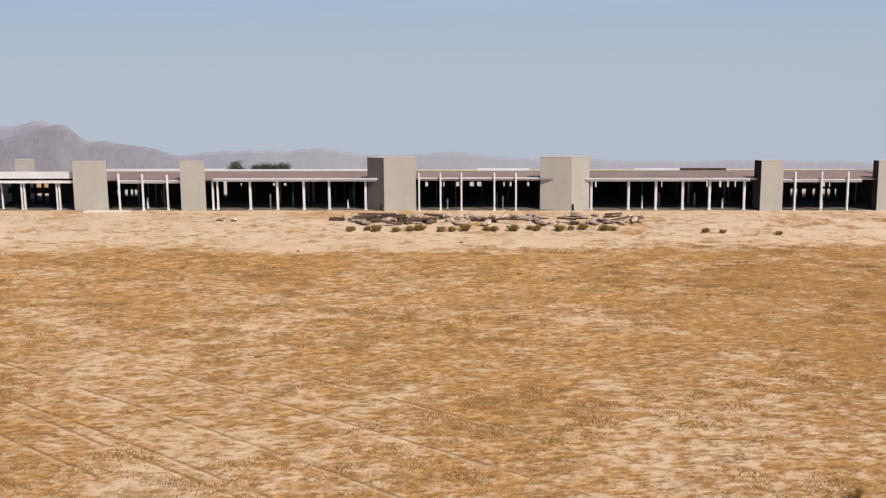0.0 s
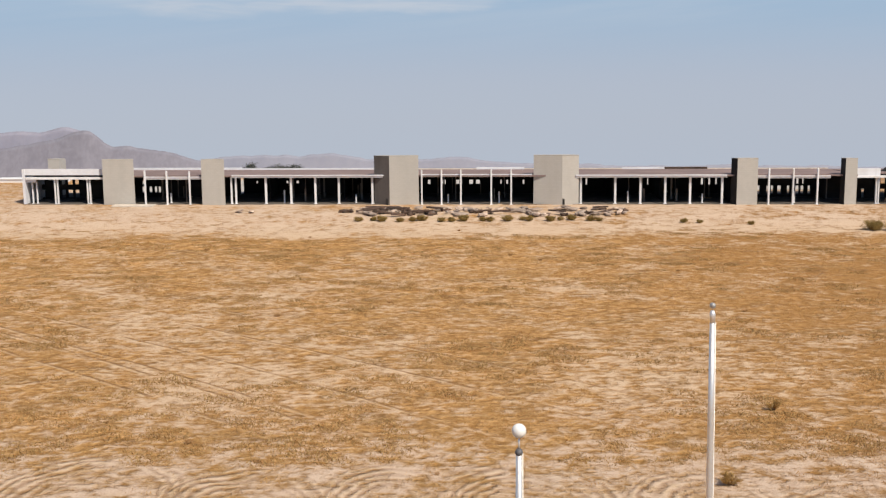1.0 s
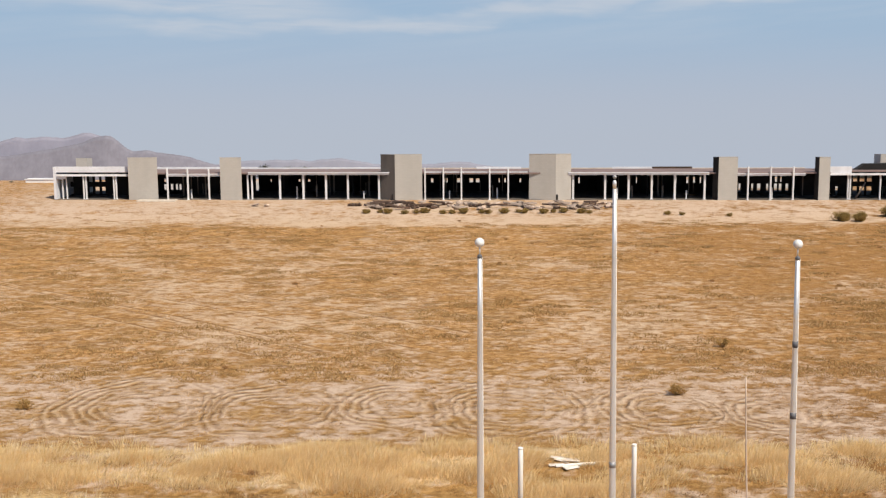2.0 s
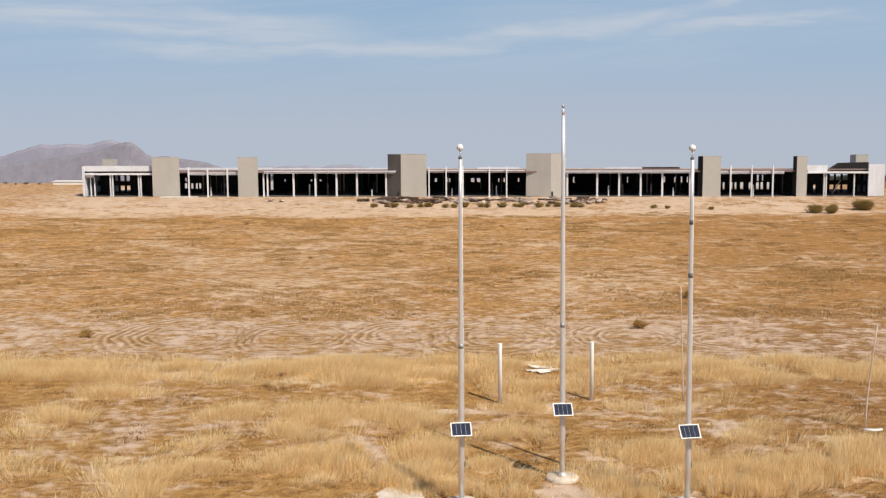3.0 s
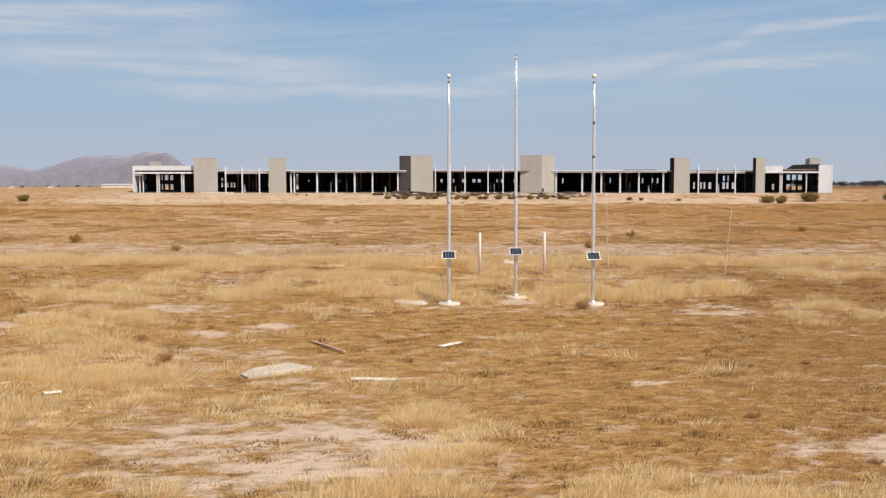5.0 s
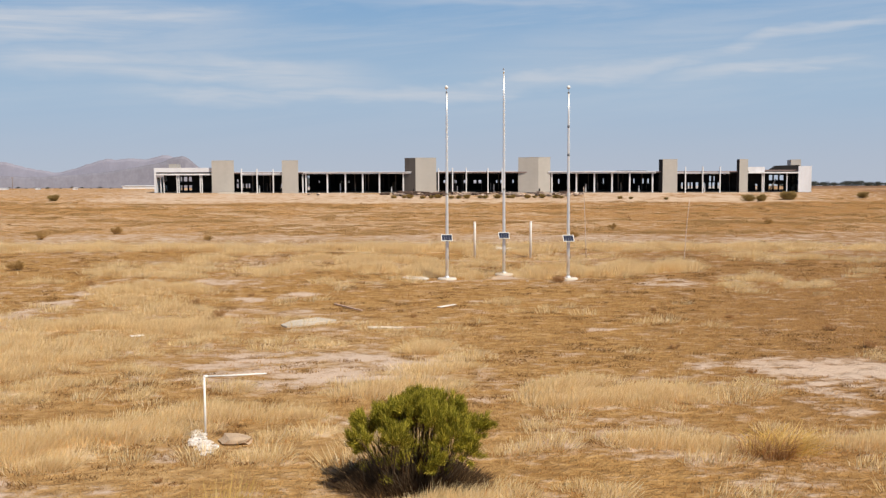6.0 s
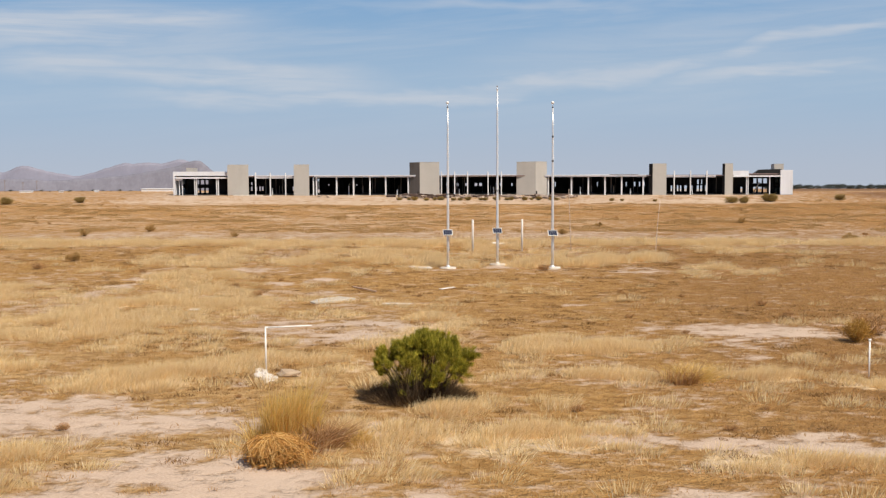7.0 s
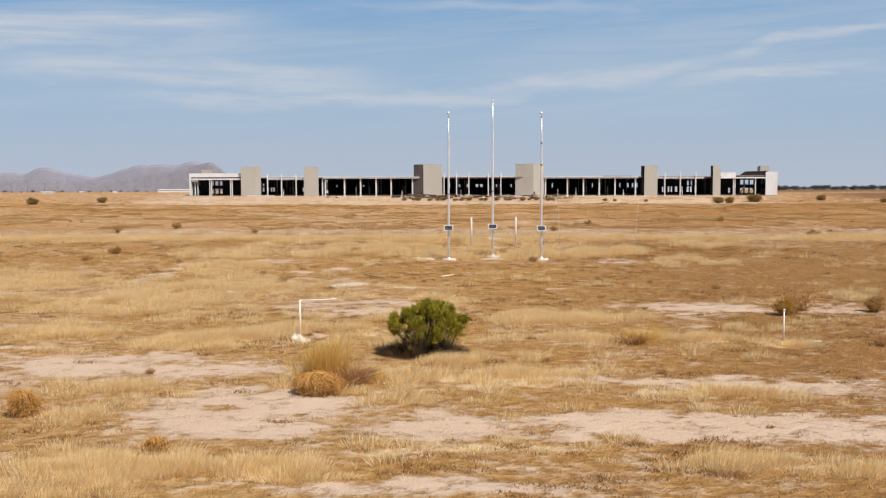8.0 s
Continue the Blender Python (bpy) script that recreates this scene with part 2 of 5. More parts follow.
def fbm(x, y, size, seed, octaves=4):
    total, amp, norm = 0.0, 1.0, 0.0
    for k in range(octaves):
        total = total + amp * lattice(x / size * 2**k + 17.3 * k, y / size * 2**k - 9.1 * k, seed + k)
        norm, amp = norm + amp, amp * 0.55
    return total / norm


def step(v, lo, hi):
    t = np.clip((v - lo) / (hi - lo), 0, 1)
    return t * t * (3 - 2 * t)


# sandy patches: centre, half sizes, strength
SAND_NEAR = [(1.2, -58.8, 4.4, 0.6, 0.85), (6.5, -52.5, 7.0, 2.0, 1), (-4.3, -51.0, 3.0, 3.9, 1), (14.1, -46.8, 3.3, 1.4, 0.9), (15.5, -52.4, 4.5, 2.0, 1.0), (9.5, -46.0, 3.4, 0.7, 0.85), (-1.0, -45.2, 1.4, 1.0, 0.8), (-11.2, -43.1, 4.6, 2.7, 0.95), (-15.2, -40.3, 2.1, 1.3, 0.8),
             (-5.5, -38.0, 0.8, 0.7, 0.6), (10.2, -33.5, 0.6, 0.7, 0.6), (12.4, -33.0, 1.1, 1.1, 0.85), (20.6, -28.2, 1.7, 1.6, 0.8), (13.1, -28.1, 2.0, 2.4, 0.95), (14.2, -28.0, 2.5, 3.0, 0.8), (-3.2, -27.6, 3.8, 3.6, 0.95)]
SAND_MID = [(-9.5, -40.9, 1.4, 1.1, 0.9), (-6.4, -44.0, 3.0, 1.7, 1.0), (-0.1, -44.5, 1.7, 0.7, 0.95), (6.2, -45.4, 2.6, 0.55, 0.8), (11.6, -45.6, 2.6, 0.9, 0.9), (-4.4, -42.8, 0.9, 0.6, 0.8),
            (9.8, -26.5, 0.8, 1.4, 0.6), (-8.9, -22.9, 1.2, 0.4, 0.6), (-5.1, -21.1, 0.4, 0.5, 0.8), (7.2, -18.3, 0.5, 0.5, 0.8), (-11.8, -13.0, 0.8, 0.5, 0.6), (-6.4, -12.7, 0.9, 0.5, 0.6), (-5.2, -17.6, 1.3, 1.5, 0.5), (-2.5, -12.6, 1.1, 0.4, 0.65),
            (-18.9, -14.0, 1.3, 2.2, 0.6), (-18.5, -10.5, 1.1, 2.2, 0.6), (1.8, -9.8, 0.6, 0.6, 0.65), (-9.4, -9.1, 1.2, 1.0, 0.75), (-7.5, -7.6, 0.9, 1.1, 0.8), (-18.5, -6.0, 0.9, 2.6, 0.65), (-18.4, -2.0, 0.7, 2.0, 0.6), (-12.6, -3.5, 1.9, 1.5, 0.8)]
SAND_FAR = [(3.3, 0.7, 1.5, 1.2, 0.8), (0.0, -1.3, 1.3, 0.7, 0.75), (6.9, -1.3, 1.2, 0.7, 0.65), (12.3, -3.5, 1.8, 2.0, 0.75), (-8.7, 0.7, 2.0, 0.4, 0.8), (0.6, -1.0, 1.6, 0.5, 0.6), (5.1, 4.5, 1.6, 0.5, 0.85), (10.7, 4.9, 1.0, 0.5, 0.75), (-3.4, 5.4, 0.8, 2.1, 0.9), (-3.7, 6.9, 1.0, 3.0, 0.8),
            (-13.3, 7.0, 0.6, 0.4, 0.6), (9.6, 7.4, 0.9, 1.5, 0.8), (-13.6, 9.6, 0.9, 0.5, 0.7), (-13.0, 13.7, 2.2, 0.6, 0.7)]
TYRES = [(-15.0, 24.0, 3.6), (-9.0, 23.6, 3.0), (-3.6, 24.2, 2.6), (1.4, 23.4, 3.4), (8.0, 23.6, 2.6), (12.6, 23.0, 2.2)]
# stands of pale tall grass: centre, half sizes
STRAW_NEAR = [(-6.9, -57.8, 2.6, 2.0), (-2.1, -57.4, 2.2, 0.9), (10.1, -56.7, 3.8, 1.0), (2.9, -55.6, 3.5, 1.3), (10.3, -47.9, 3.2, 1.4), (-10.1, -47.5, 1.8, 1.1), (4.1, -46.0, 3.2, 1.7),
              (2.2, -41.9, 1.6, 0.8), (5.0, -41.6, 0.9, 0.9), (14.8, -38.8, 1.8, 1.3), (-9.0, -38.1, 2.9, 2.2), (11.9, -38.0, 2.3, 1.7),
              (7.9, -38.0, 1.2, 0.9), (-7.9, -37.2, 1.9, 1.4), (10.0, -36.8, 0.9, 1.4), (6.6, -36.7, 1.3, 0.8), (-3.2, -36.6, 1.2, 2.1), (-3.0, -35.9, 1.7, 1.9), (-16.2, -35.2, 3.1, 1.9),
              (4.7, -34.4, 2.0, 2.7), (6.0, -33.1, 2.9, 3.7), (-10.3, -31.3, 2.5, 1.4)]
STRAW_MID = [(0.6, -26.4, 1.5, 3.5), (-15.9, -25.7, 4.9, 4.0), (-12.7, -24.1, 3.4, 2.5), (-3.7, -23.1, 1.0, 0.5), (0.6, -23.0, 1.1, 0.6), (-9.8, -20.8, 1.9, 0.8), (-15.0, -19.0, 4.1, 3.3),
             (-10.0, -18.6, 1.4, 0.7), (-5.9, -17.0, 1.5, 1.6), (-10.7, -16.7, 2.0, 1.6), (-6.9, -16.2, 0.9, 1.2), (-4.5, -15.9, 0.6, 1.0), (-25.6, -15.4, 3.2, 4.5), (2.8, -10.5, 1.6, 1.2),
             (-14.9, -7.2, 2.9, 3.6), (-15.1, -7.2, 3.3, 2.6), (16.2, -6.2, 1.3, 1.8), (17.9, -4.3, 3.0, 2.4), (-5.8, -3.7, 0.9, 1.5), (23.9, 0.9, 1.9, 2.5),
             (-14.3, 0.9, 0.8, 0.9), (-11.1, 1.2, 1.3, 2.5), (4.4, 1.5, 1.6, 1.9)]
STRAW_BED = [(-1.6, 2.2, 1.3, 1.3), (1.7, 0.9, 1.3, 1.5), (5.0, 0.9, 1.5, 1.5), (9.3, 1.6, 2.3, 1.9), (12.6, 2.4, 2.2, 1.8), (6.4, 4.6, 1.8, 1.0), (-4.6, 3.6, 1.0, 2.2), (-4.2, 9.0, 2.6, 1.4)]
STRAW_FAR = [(-17.2, 1.8, 3.9, 3.5), (-0.7, 2.0, 0.9, 1.4), (-9.1, 2.3, 1.2, 0.8), (-6.6, 2.6, 0.9, 0.9), (1.5, 2.6, 1.1, 1.7), (-11.1, 3.2, 0.9, 0.9), (-8.9, 4.5, 1.6, 2.6),
             (13.4, 4.8, 1.6, 2.1), (-1.4, 5.3, 1.0, 1.5), (6.6, 5.4, 1.2, 1.3), (11.6, 5.5, 1.8, 2.5), (-6.2, 3.4, 1.6, 1.2), (1.7, 7.4, 1.3, 1.0), (-5.4, 7.6, 1.4, 2.6),
             (-16.1, 8.3, 1.3, 1.4), (-8.9, 9.6, 1.1, 1.1), (21.4, 9.7, 2.3, 2.0), (2.9, 10.4, 8.5, 0.5), (9.6, 10.6, 2.5, 1.0), (-14.5, 11.6, 2.1, 0.9), (3.3, 13.1, 2.6, 1.3),
             (-3.4, 16.6, 1.5, 1.0), (-9.9, 16.7, 2.1, 1.0), (-7.6, 16.6, 2.0, 1.2), (-6.3, 17.2, 1.8, 1.3)]


def blobs(x, y, rows, seed):
    wx = x + (fbm(x, y, 1.7, seed, 4) - 0.5) * 2.0
    wy = y + (fbm(x, y, 2.0, seed + 5, 4) - 0.5) * 2.2
    out = np.zeros_like(x)
    for cx, cy, rx, ry, *k in rows:
        d = np.hypot((wx - cx) / rx, (wy - cy) / ry)
        out = np.maximum(out, (k[0] if k else 1.0) * (1 - step(d, 0.45, 1.3)))
    return out


def rustness(x, y):
    """Where low rust-brown growth keeps other plants out."""
    rust = np.zeros_like(x)
    wx, wy = x + (fbm(x, y, 4, 91, 3) - 0.5) * 4, y + (fbm(x, y, 4, 95, 3) - 0.5) * 4
    for cx, cy, rx, ry in ((18, -13, 17, 9), (1, -8.3, 9, 4.2), (6, -18, 9, 6), (-9, -9, 6.5, 3.6), (22, 3, 9, 5), (13, -22.3, 12, 3.4), (4.8, -40.6, 4.3, 2.0), (3.0, -35.2, 1.0, 3.0)):
        rust = np.maximum(rust, 1 - step(np.hypot((wx - cx) / rx, (wy - cy) / ry), 0.7, 1.15))
    return rust


def bareness(x, y):
    """How bare of plants the ground is, from 0 to 1."""
    wider = [(cx, cy, rx * 1.3, ry * 1.2, k) for cx, cy, rx, ry, k in SAND_NEAR]
    near = blobs(x, y, wider + SAND_MID + SAND_FAR, 3) - 0.5 * step(fbm(x, y * 1.9, 2.4, 35, 4), 0.50, 0.68)
    trail = 1 - step(np.abs(y - (10.2 + 0.2 * x - 0.012 * x * x) + (fbm(x, y, 4, 21, 2) - 0.5) * 1.5), 0.35, 0.8)
    near = np.maximum(near, 0.5 * trail * (1 - step(np.abs(x + 1), 8, 13)))
    near = np.maximum(near, (0.2 + 0.75 * (fbm(x, y, 6.5, 31) - 0.5)) * (1 - 0.75 * rustness(x, y)))
    way = np.clip((103.5 - y) / 10.0, 0, 1)
    track = (1 - step(np.abs(x - (31.0 + 6.5 * way**0.8) + (fbm(x, y, 3, 27, 2) - 0.5)), 0.5, 1.3)) * (y > 92) * (y < 105)
    edge = y + (fbm(x, y, 9, 41, 3) - 0.5) * 3.5
    tyre = step(edge, 17.2, 19.4) * (1 - step(edge, 25, 40)) * (0.46 + 0.6 * (fbm(x, y, 4.5, 43, 3) - 0.5))
    field = step(edge, 24, 38) * (1 - step(edge, 84.0, 91.0)) * (0.29 - 0.14 * step(x, 4, 24) + 0.8 * (fbm(x, y, 7.0, 47, 4) - 0.5) + 0.0035 * (62 - y))
    sand = step(edge, 85.0, 91.0) * (0.66 + 0.9 * (fbm(x, y, 5, 53, 4) - 0.5)) * (1 - step(np.abs(x + 4), 38, 56) * 0.5)
    lane = 0.78 * (1 - step(np.abs(edge - 93.4 + 0.035 * x), 1.2, 2.4)) * (1 - step(np.abs(x + 4), 45, 60))
    return np.clip(np.maximum.reduce([lane, near * (1 - step(edge, 17, 19)), tyre, field, sand, 0.95 * track]), 0, 1)


def strawness(x, y):
    """Where pale tall grass stands rather than low brown growth."""
    s = blobs(x, y, STRAW_NEAR + STRAW_MID + STRAW_BED + STRAW_FAR, 11)
    # thin stands elsewhere, and everywhere beyond the sides of the bed
    wild = step(fbm(x, y * 1.6, 5.5, 61, 4), 0.50, 0.66) * (0.34 - 0.16 * step(x, -1, 6)) * (1 - 0.6 * step(y, -14, -2))
    s = np.maximum(s, wild)
    # gaps of rust-brown growth within the nearer stands
    s = s * (1 - 0.8 * (1 - step(y, -12, -6)) * (1 - step(fbm(x, y * 1.5, 3.4, 67, 4), 0.40, 0.53)))
    s = s * (1 - 0.85 * step(y, -9, -5) * (1 - step(fbm(x, y * 1.4, 2.4, 69, 4), 0.41, 0.53)))
    s = np.maximum(s, 0.9 * step(y + (fbm(x, y, 3, 63, 3) - 0.5) * 3, 13.5, 15.0) * (1 - step(y, 18, 19.5)) * step(fbm(x, y * 2, 3.0, 65, 3), 0.30, 0.5))
    rust = rustness(x, y)
    s = s * step(np.hypot((x - 3.0) / 1.6, (y - 15.6) / 1.8), 0.7, 1.1)      # no straw round a heap of white panels
    return np.clip(s * (1 - step(y, 17.5, 20.0)) * (1 - 0.85 * rust), 0, 1)


def land(x, y):
    """The height of the ground."""
    z = -0.55 * step(y, 38, 60) * (1 - step(y, 92, 103)) - 0.3 * step(y, 114, 134)
    z = z + 0.10 * (fbm(x, y, 14.0, 71, 3) - 0.5) + 0.05 * (fbm(x, y, 1.6, 73, 2) - 0.5)
    z = z - 0.30 * np.exp(-(((x - 3.5) / 8.0) ** 4) - ((y - 5.2) / 9.4) ** 4)      # a dip round the flagpoles, so their feet fit the camera's view
    z = z - 0.17 * np.exp(-(((y + 14.0) / 9.0) ** 4)) * (1 - step(np.abs(x), 25, 45))      # a broad dip before them, also fitted to the camera's view
    fall = np.clip(y - 136.5, 0, None)
    return z - 0.26 * fall * step(fall, 0, 10)


def ground_z(x, y):
    return float(land(np.array([float(x)]), np.array([float(y)]))[0])


def mesh_from(name, co, faces, mat, smooth=True):
    """A mesh from arrays of corners and of triangles or quads."""
    me = bpy.data.meshes.new(name)
    faces = np.asarray(faces, np.int32)
    k = faces.shape[1]
    me.vertices.add(len(co))
    me.vertices.foreach_set("co", np.asarray(co, np.float32).ravel())
    me.loops.add(faces.size)
    me.loops.foreach_set("vertex_index", faces.ravel())
    me.polygons.add(len(faces))
    me.polygons.foreach_set("loop_start", np.arange(0, faces.size, k, dtype=np.int32))
    if smooth:
        me.polygons.foreach_set("use_smooth", np.ones(len(faces), bool))
    me.update(calc_edges=True)
    me.materials.append(mat)
    return me


def ground_material():
    m, n, bsdf = material("desert_ground")
    place = n.add("ShaderNodeNewGeometry").outputs["Position"]
    s = n.add("ShaderNodeSeparateXYZ", ins={"Vector": place}).outputs
    bare = n.add("ShaderNodeAttribute", attribute_name="bare").outputs["Fac"]
    straw = n.add("ShaderNodeAttribute", attribute_name="straw").outputs["Fac"]
    grain, wide = n.noise(place, 12.0, 4.0, 0.65), n.noise(place, 0.22, 4.0, 0.6)
    drawn = n.scaled(place, 0.74, 0.95, 1.0)
    mid, flecks = n.noise(drawn, 0.95, 6.0, 0.66), n.noise(drawn, 2.6, 4.0, 0.62)
    clod = n.noise(drawn, 0.6, 6.0, 0.68)
    sand = n.mix(n.ramp(grain, 0.3, 0.7), (0.465, 0.335, 0.245), (0.57, 0.432, 0.33))
    sand = n.mix(n.ramp(wide, 0.42, 0.62, 0.0, 0.5), sand, (0.55, 0.425, 0.33))
    rust = n.mix(n.ramp(flecks, 0.33, 0.67), (0.315, 0.168, 0.056), (0.485, 0.285, 0.107))
    rust = n.mix(n.ramp(s[0], 5.0, 17.0, 0.0, 0.55), rust, (0.24, 0.118, 0.045))
    drier = n.mix(n.ramp(flecks, 0.33, 0.67), (0.42, 0.255, 0.11), (0.60, 0.41, 0.205))
    rust = n.mix(n.math("MULTIPLY", n.math("MULTIPLY", n.ramp(s[0], 6.0, -4.0), n.ramp(s[1], -6.0, -22.0)), n.ramp(wide, 0.38, 0.58, 0.1, 0.5)), rust, drier)
    far = n.ramp(s[1], 22.0, 36.0)
    far_field = n.math("MULTIPLY", n.ramp(s[1], 26.0, 40.0, 0.0, 0.55), n.ramp(s[1], 100.0, 86.0, 0.3, 1.0))
    ochre = n.mix(n.ramp(flecks, 0.33, 0.67), (0.32, 0.16, 0.052), (0.60, 0.345, 0.14))
    ochre = n.mix(n.ramp(wide, 0.42, 0.64, 0.0, 0.4), ochre, (0.37, 0.21, 0.08))
    gold = n.mix(n.ramp(flecks, 0.32, 0.66), (0.56, 0.385, 0.20), (0.80, 0.62, 0.40))
    tall = n.ramp(n.math("ADD", straw, n.math("MULTIPLY_ADD", mid, 2.6, -1.3)), 0.3, 1.05)
    ochre = n.mix(n.ramp(n.noise(drawn, 0.42, 4.0, 0.6), 0.50, 0.64, 0.0, 0.3), ochre, (0.27, 0.145, 0.058))
    ochre = n.mix(n.ramp(s[0], 2.0, 26.0, 0.0, 0.55), ochre, (0.33, 0.165, 0.055))
    blotch = n.ramp(n.noise(n.scaled(place, 0.8, 1.1, 1.0), 0.33, 5.0, 0.62), 0.53, 0.66, 0.0, 0.6)
    ochre = n.mix(blotch, ochre, n.mix(n.ramp(flecks, 0.35, 0.65), (0.235, 0.13, 0.055), (0.38, 0.235, 0.105)))
    plants = n.mix(far, n.mix(tall, rust, gold), ochre)
    plants = n.mix(n.ramp(clod, 0.54, 0.69, 0.0, 0.64), plants, (0.195, 0.10, 0.04))
    edge = n.math("ADD", bare, n.math("MULTIPLY_ADD", mid, 2.3, -1.15))
    edge = n.math("ADD", edge, n.math("MULTIPLY_ADD", flecks, 1.5, -0.75))
    colour = n.mix(n.ramp(edge, 0.12, 0.85), plants, n.mix(far_field, sand, n.mix(n.ramp(grain, 0.3, 0.7), (0.50, 0.335, 0.19), (0.65, 0.465, 0.285))))
    # wheel tracks turned in circles
    ruts, rims = None, None
    for cx, cy, r in TYRES:
        d = n.add("ShaderNodeVectorMath", operation="DISTANCE")
        n.put(d.inputs[0], n.add("ShaderNodeVectorMath", operation="ADD", ins={0: n.scaled(place, 1, 0.8, 0), 1: n.scaled(n.add("ShaderNodeTexNoise", ins={"Vector": place, "Scale": 0.5}).outputs[1], 1.0, 1.0, 0)}).outputs[0])
        d.inputs[1].default_value = (cx + 0.5, cy * 0.8 + 0.5, 0)
        d = d.outputs["Value"]
        turn = n.math("MULTIPLY", d, 7.0)
        ring, rim = (n.math("POWER", n.math("ABSOLUTE", n.math(op, turn)), 3.0) for op in ("SINE", "COSINE"))
        held = n.math("MULTIPLY", n.ramp(d, r * 1.3, r * 0.95), n.ramp(d, r * 0.15, r * 0.5))
        held = n.math("MULTIPLY", held, n.ramp(n.math("ABSOLUTE", n.math("SUBTRACT", s[0], cx + 0.35 * r)), r * 0.1, r * 0.7, 0.3, 1.0))
        ring, rim = n.math("MULTIPLY", ring, held), n.math("MULTIPLY", rim, held)
        ruts = ring if ruts is None else n.math("MAXIMUM", ruts, ring)
        rims = rim if rims is None else n.math("MAXIMUM", rims, rim)
    ruts = n.math("MULTIPLY", ruts, n.ramp(n.noise(place, 0.45, 4.0), 0.36, 0.5))
    rims = n.math("MULTIPLY", rims, n.ramp(n.noise(place, 0.45, 4.0), 0.36, 0.5))
    # straight plough lines over the field
    line = n.math("ADD", n.math("MULTIPLY", s[0], 0.66), n.math("MULTIPLY", s[1], 0.75))
    line = n.math("ADD", line, n.math("MULTIPLY", n.noise(place, 0.35, 2.0), 0.35))
    ridge_line, furrow = None, None
    for at in (17.4, 19.7, 20.5, 23.8, 28.5, 32.6):
        crest = n.ramp(n.math("ABSOLUTE", n.math("SUBTRACT", line, at + 0.12)), 0.15, 0.04)
        trough = n.ramp(n.math("ABSOLUTE", n.math("SUBTRACT", line, at + 0.32)), 0.13, 0.04)
        ridge_line = crest if ridge_line is None else n.math("MAXIMUM", ridge_line, crest)
        furrow = trough if furrow is None else n.math("MAXIMUM", furrow, trough)
    where = n.math("MULTIPLY", n.math("MULTIPLY", n.ramp(s[1], 28.0, 36.0), n.ramp(s[1], 66.0, 52.0)), n.ramp(n.noise(place, 0.3, 3.0), 0.36, 0.52))
    where = n.math("MULTIPLY", where, n.ramp(s[0], 12.0, -2.0))
    colour = n.mix(n.math("MULTIPLY", n.math("MULTIPLY", ridge_line, where), 0.5), colour, (0.62, 0.445, 0.28))
    # the shadow in ruts and furrows is put in as a dark colour
    marks = n.math("MAXIMUM", n.math("MULTIPLY", ruts, 0.85), n.math("MULTIPLY", furrow, where))
    colour = n.mix(n.math("MULTIPLY", rims, 0.5), colour, (0.62, 0.455, 0.30))
    colour = n.mix(n.math("MULTIPLY", marks, 0.72), colour, (0.27, 0.15, 0.07))
    # a burnt strip of old field beyond on one side
    strip = n.math("MULTIPLY", n.ramp(s[0], 54.0, 64.0), n.math("MULTIPLY", n.ramp(s[1], 96.0, 99.0), n.ramp(s[1], 116.0, 111.0)))
    colour = n.mix(n.math("MULTIPLY", strip, 0.75), colour, (0.17, 0.08, 0.04))
    belt = n.math("MULTIPLY", n.ramp(s[0], 50.0, 55.0), n.ramp(s[1], 117.0, 122.0))      # ploughed dark soil before the far trees
    colour = n.mix(n.math("MULTIPLY", belt, 0.7), colour, (0.19, 0.105, 0.065))
    n.put(bsdf.inputs["Base Color"], colour)
    bsdf.inputs["Roughness"].default_value = 1.0
    bsdf.inputs["Specular IOR Level"].default_value = 0.1
    height = n.math("SUBTRACT", n.math("ADD", n.math("MULTIPLY", flecks, 1.0), n.math("MULTIPLY", grain, 0.35)), n.math("MAXIMUM", n.math("MULTIPLY", ruts, 0.28), n.math("MULTIPLY", n.math("MULTIPLY", furrow, where), 0.2)))
    height = n.math("ADD", height, n.math("MULTIPLY", mid, 1.6))
    height = n.math("MULTIPLY", n.math("SUBTRACT", height, 1.48), n.ramp(edge, 0.3, 1.2, 1.0, 0.22))
    bumped(n, bsdf, height, 1.0, 0.25)
    return m


def spread(lo, hi, fine, far_lo, far_hi, grow=1.22):
    """Grid lines: even between lo and hi, growing apart beyond."""
    mid = list(np.arange(lo, hi, fine))
    for side, end in ((-1, far_lo), (1, far_hi)):
        gap, at = fine, mid[0] if side < 0 else mid[-1]
        while at * side < end * side:
            gap *= grow
            at += gap * side
            mid.insert(0, at) if side < 0 else mid.append(at)
    return np.array(mid)


def build_ground():
    xs = spread(-34, 36, 0.34, -420, 420)
    ys = np.concatenate([spread(-64, 30, 0.36, -220, 30.5), np.arange(31.2, 140, 0.9), np.arange(141, 330, 9.0)])
    gx, gy = np.meshgrid(xs, ys)
    x, y = gx.ravel(), gy.ravel()
    co = np.stack([x, y, land(x, y)], 1)
    w, h = len(xs), len(ys)
    i = (np.arange(h - 1)[:, None] * w + np.arange(w - 1)[None]).ravel()
    me = mesh_from("ground", co, np.stack([i, i + 1, i + 1 + w, i + w], 1), ground_material())
    for name, values in (("bare", bareness(x, y)), ("straw", strawness(x, y))):
        me.attributes.new(name, "FLOAT", "POINT").data.foreach_set("value", values.astype(np.float32))
    tagged(new("ground", me), "dry desert ground, pale sand and rust-brown growth, old wheel tracks", "ground", kind="structure")


build_ground()


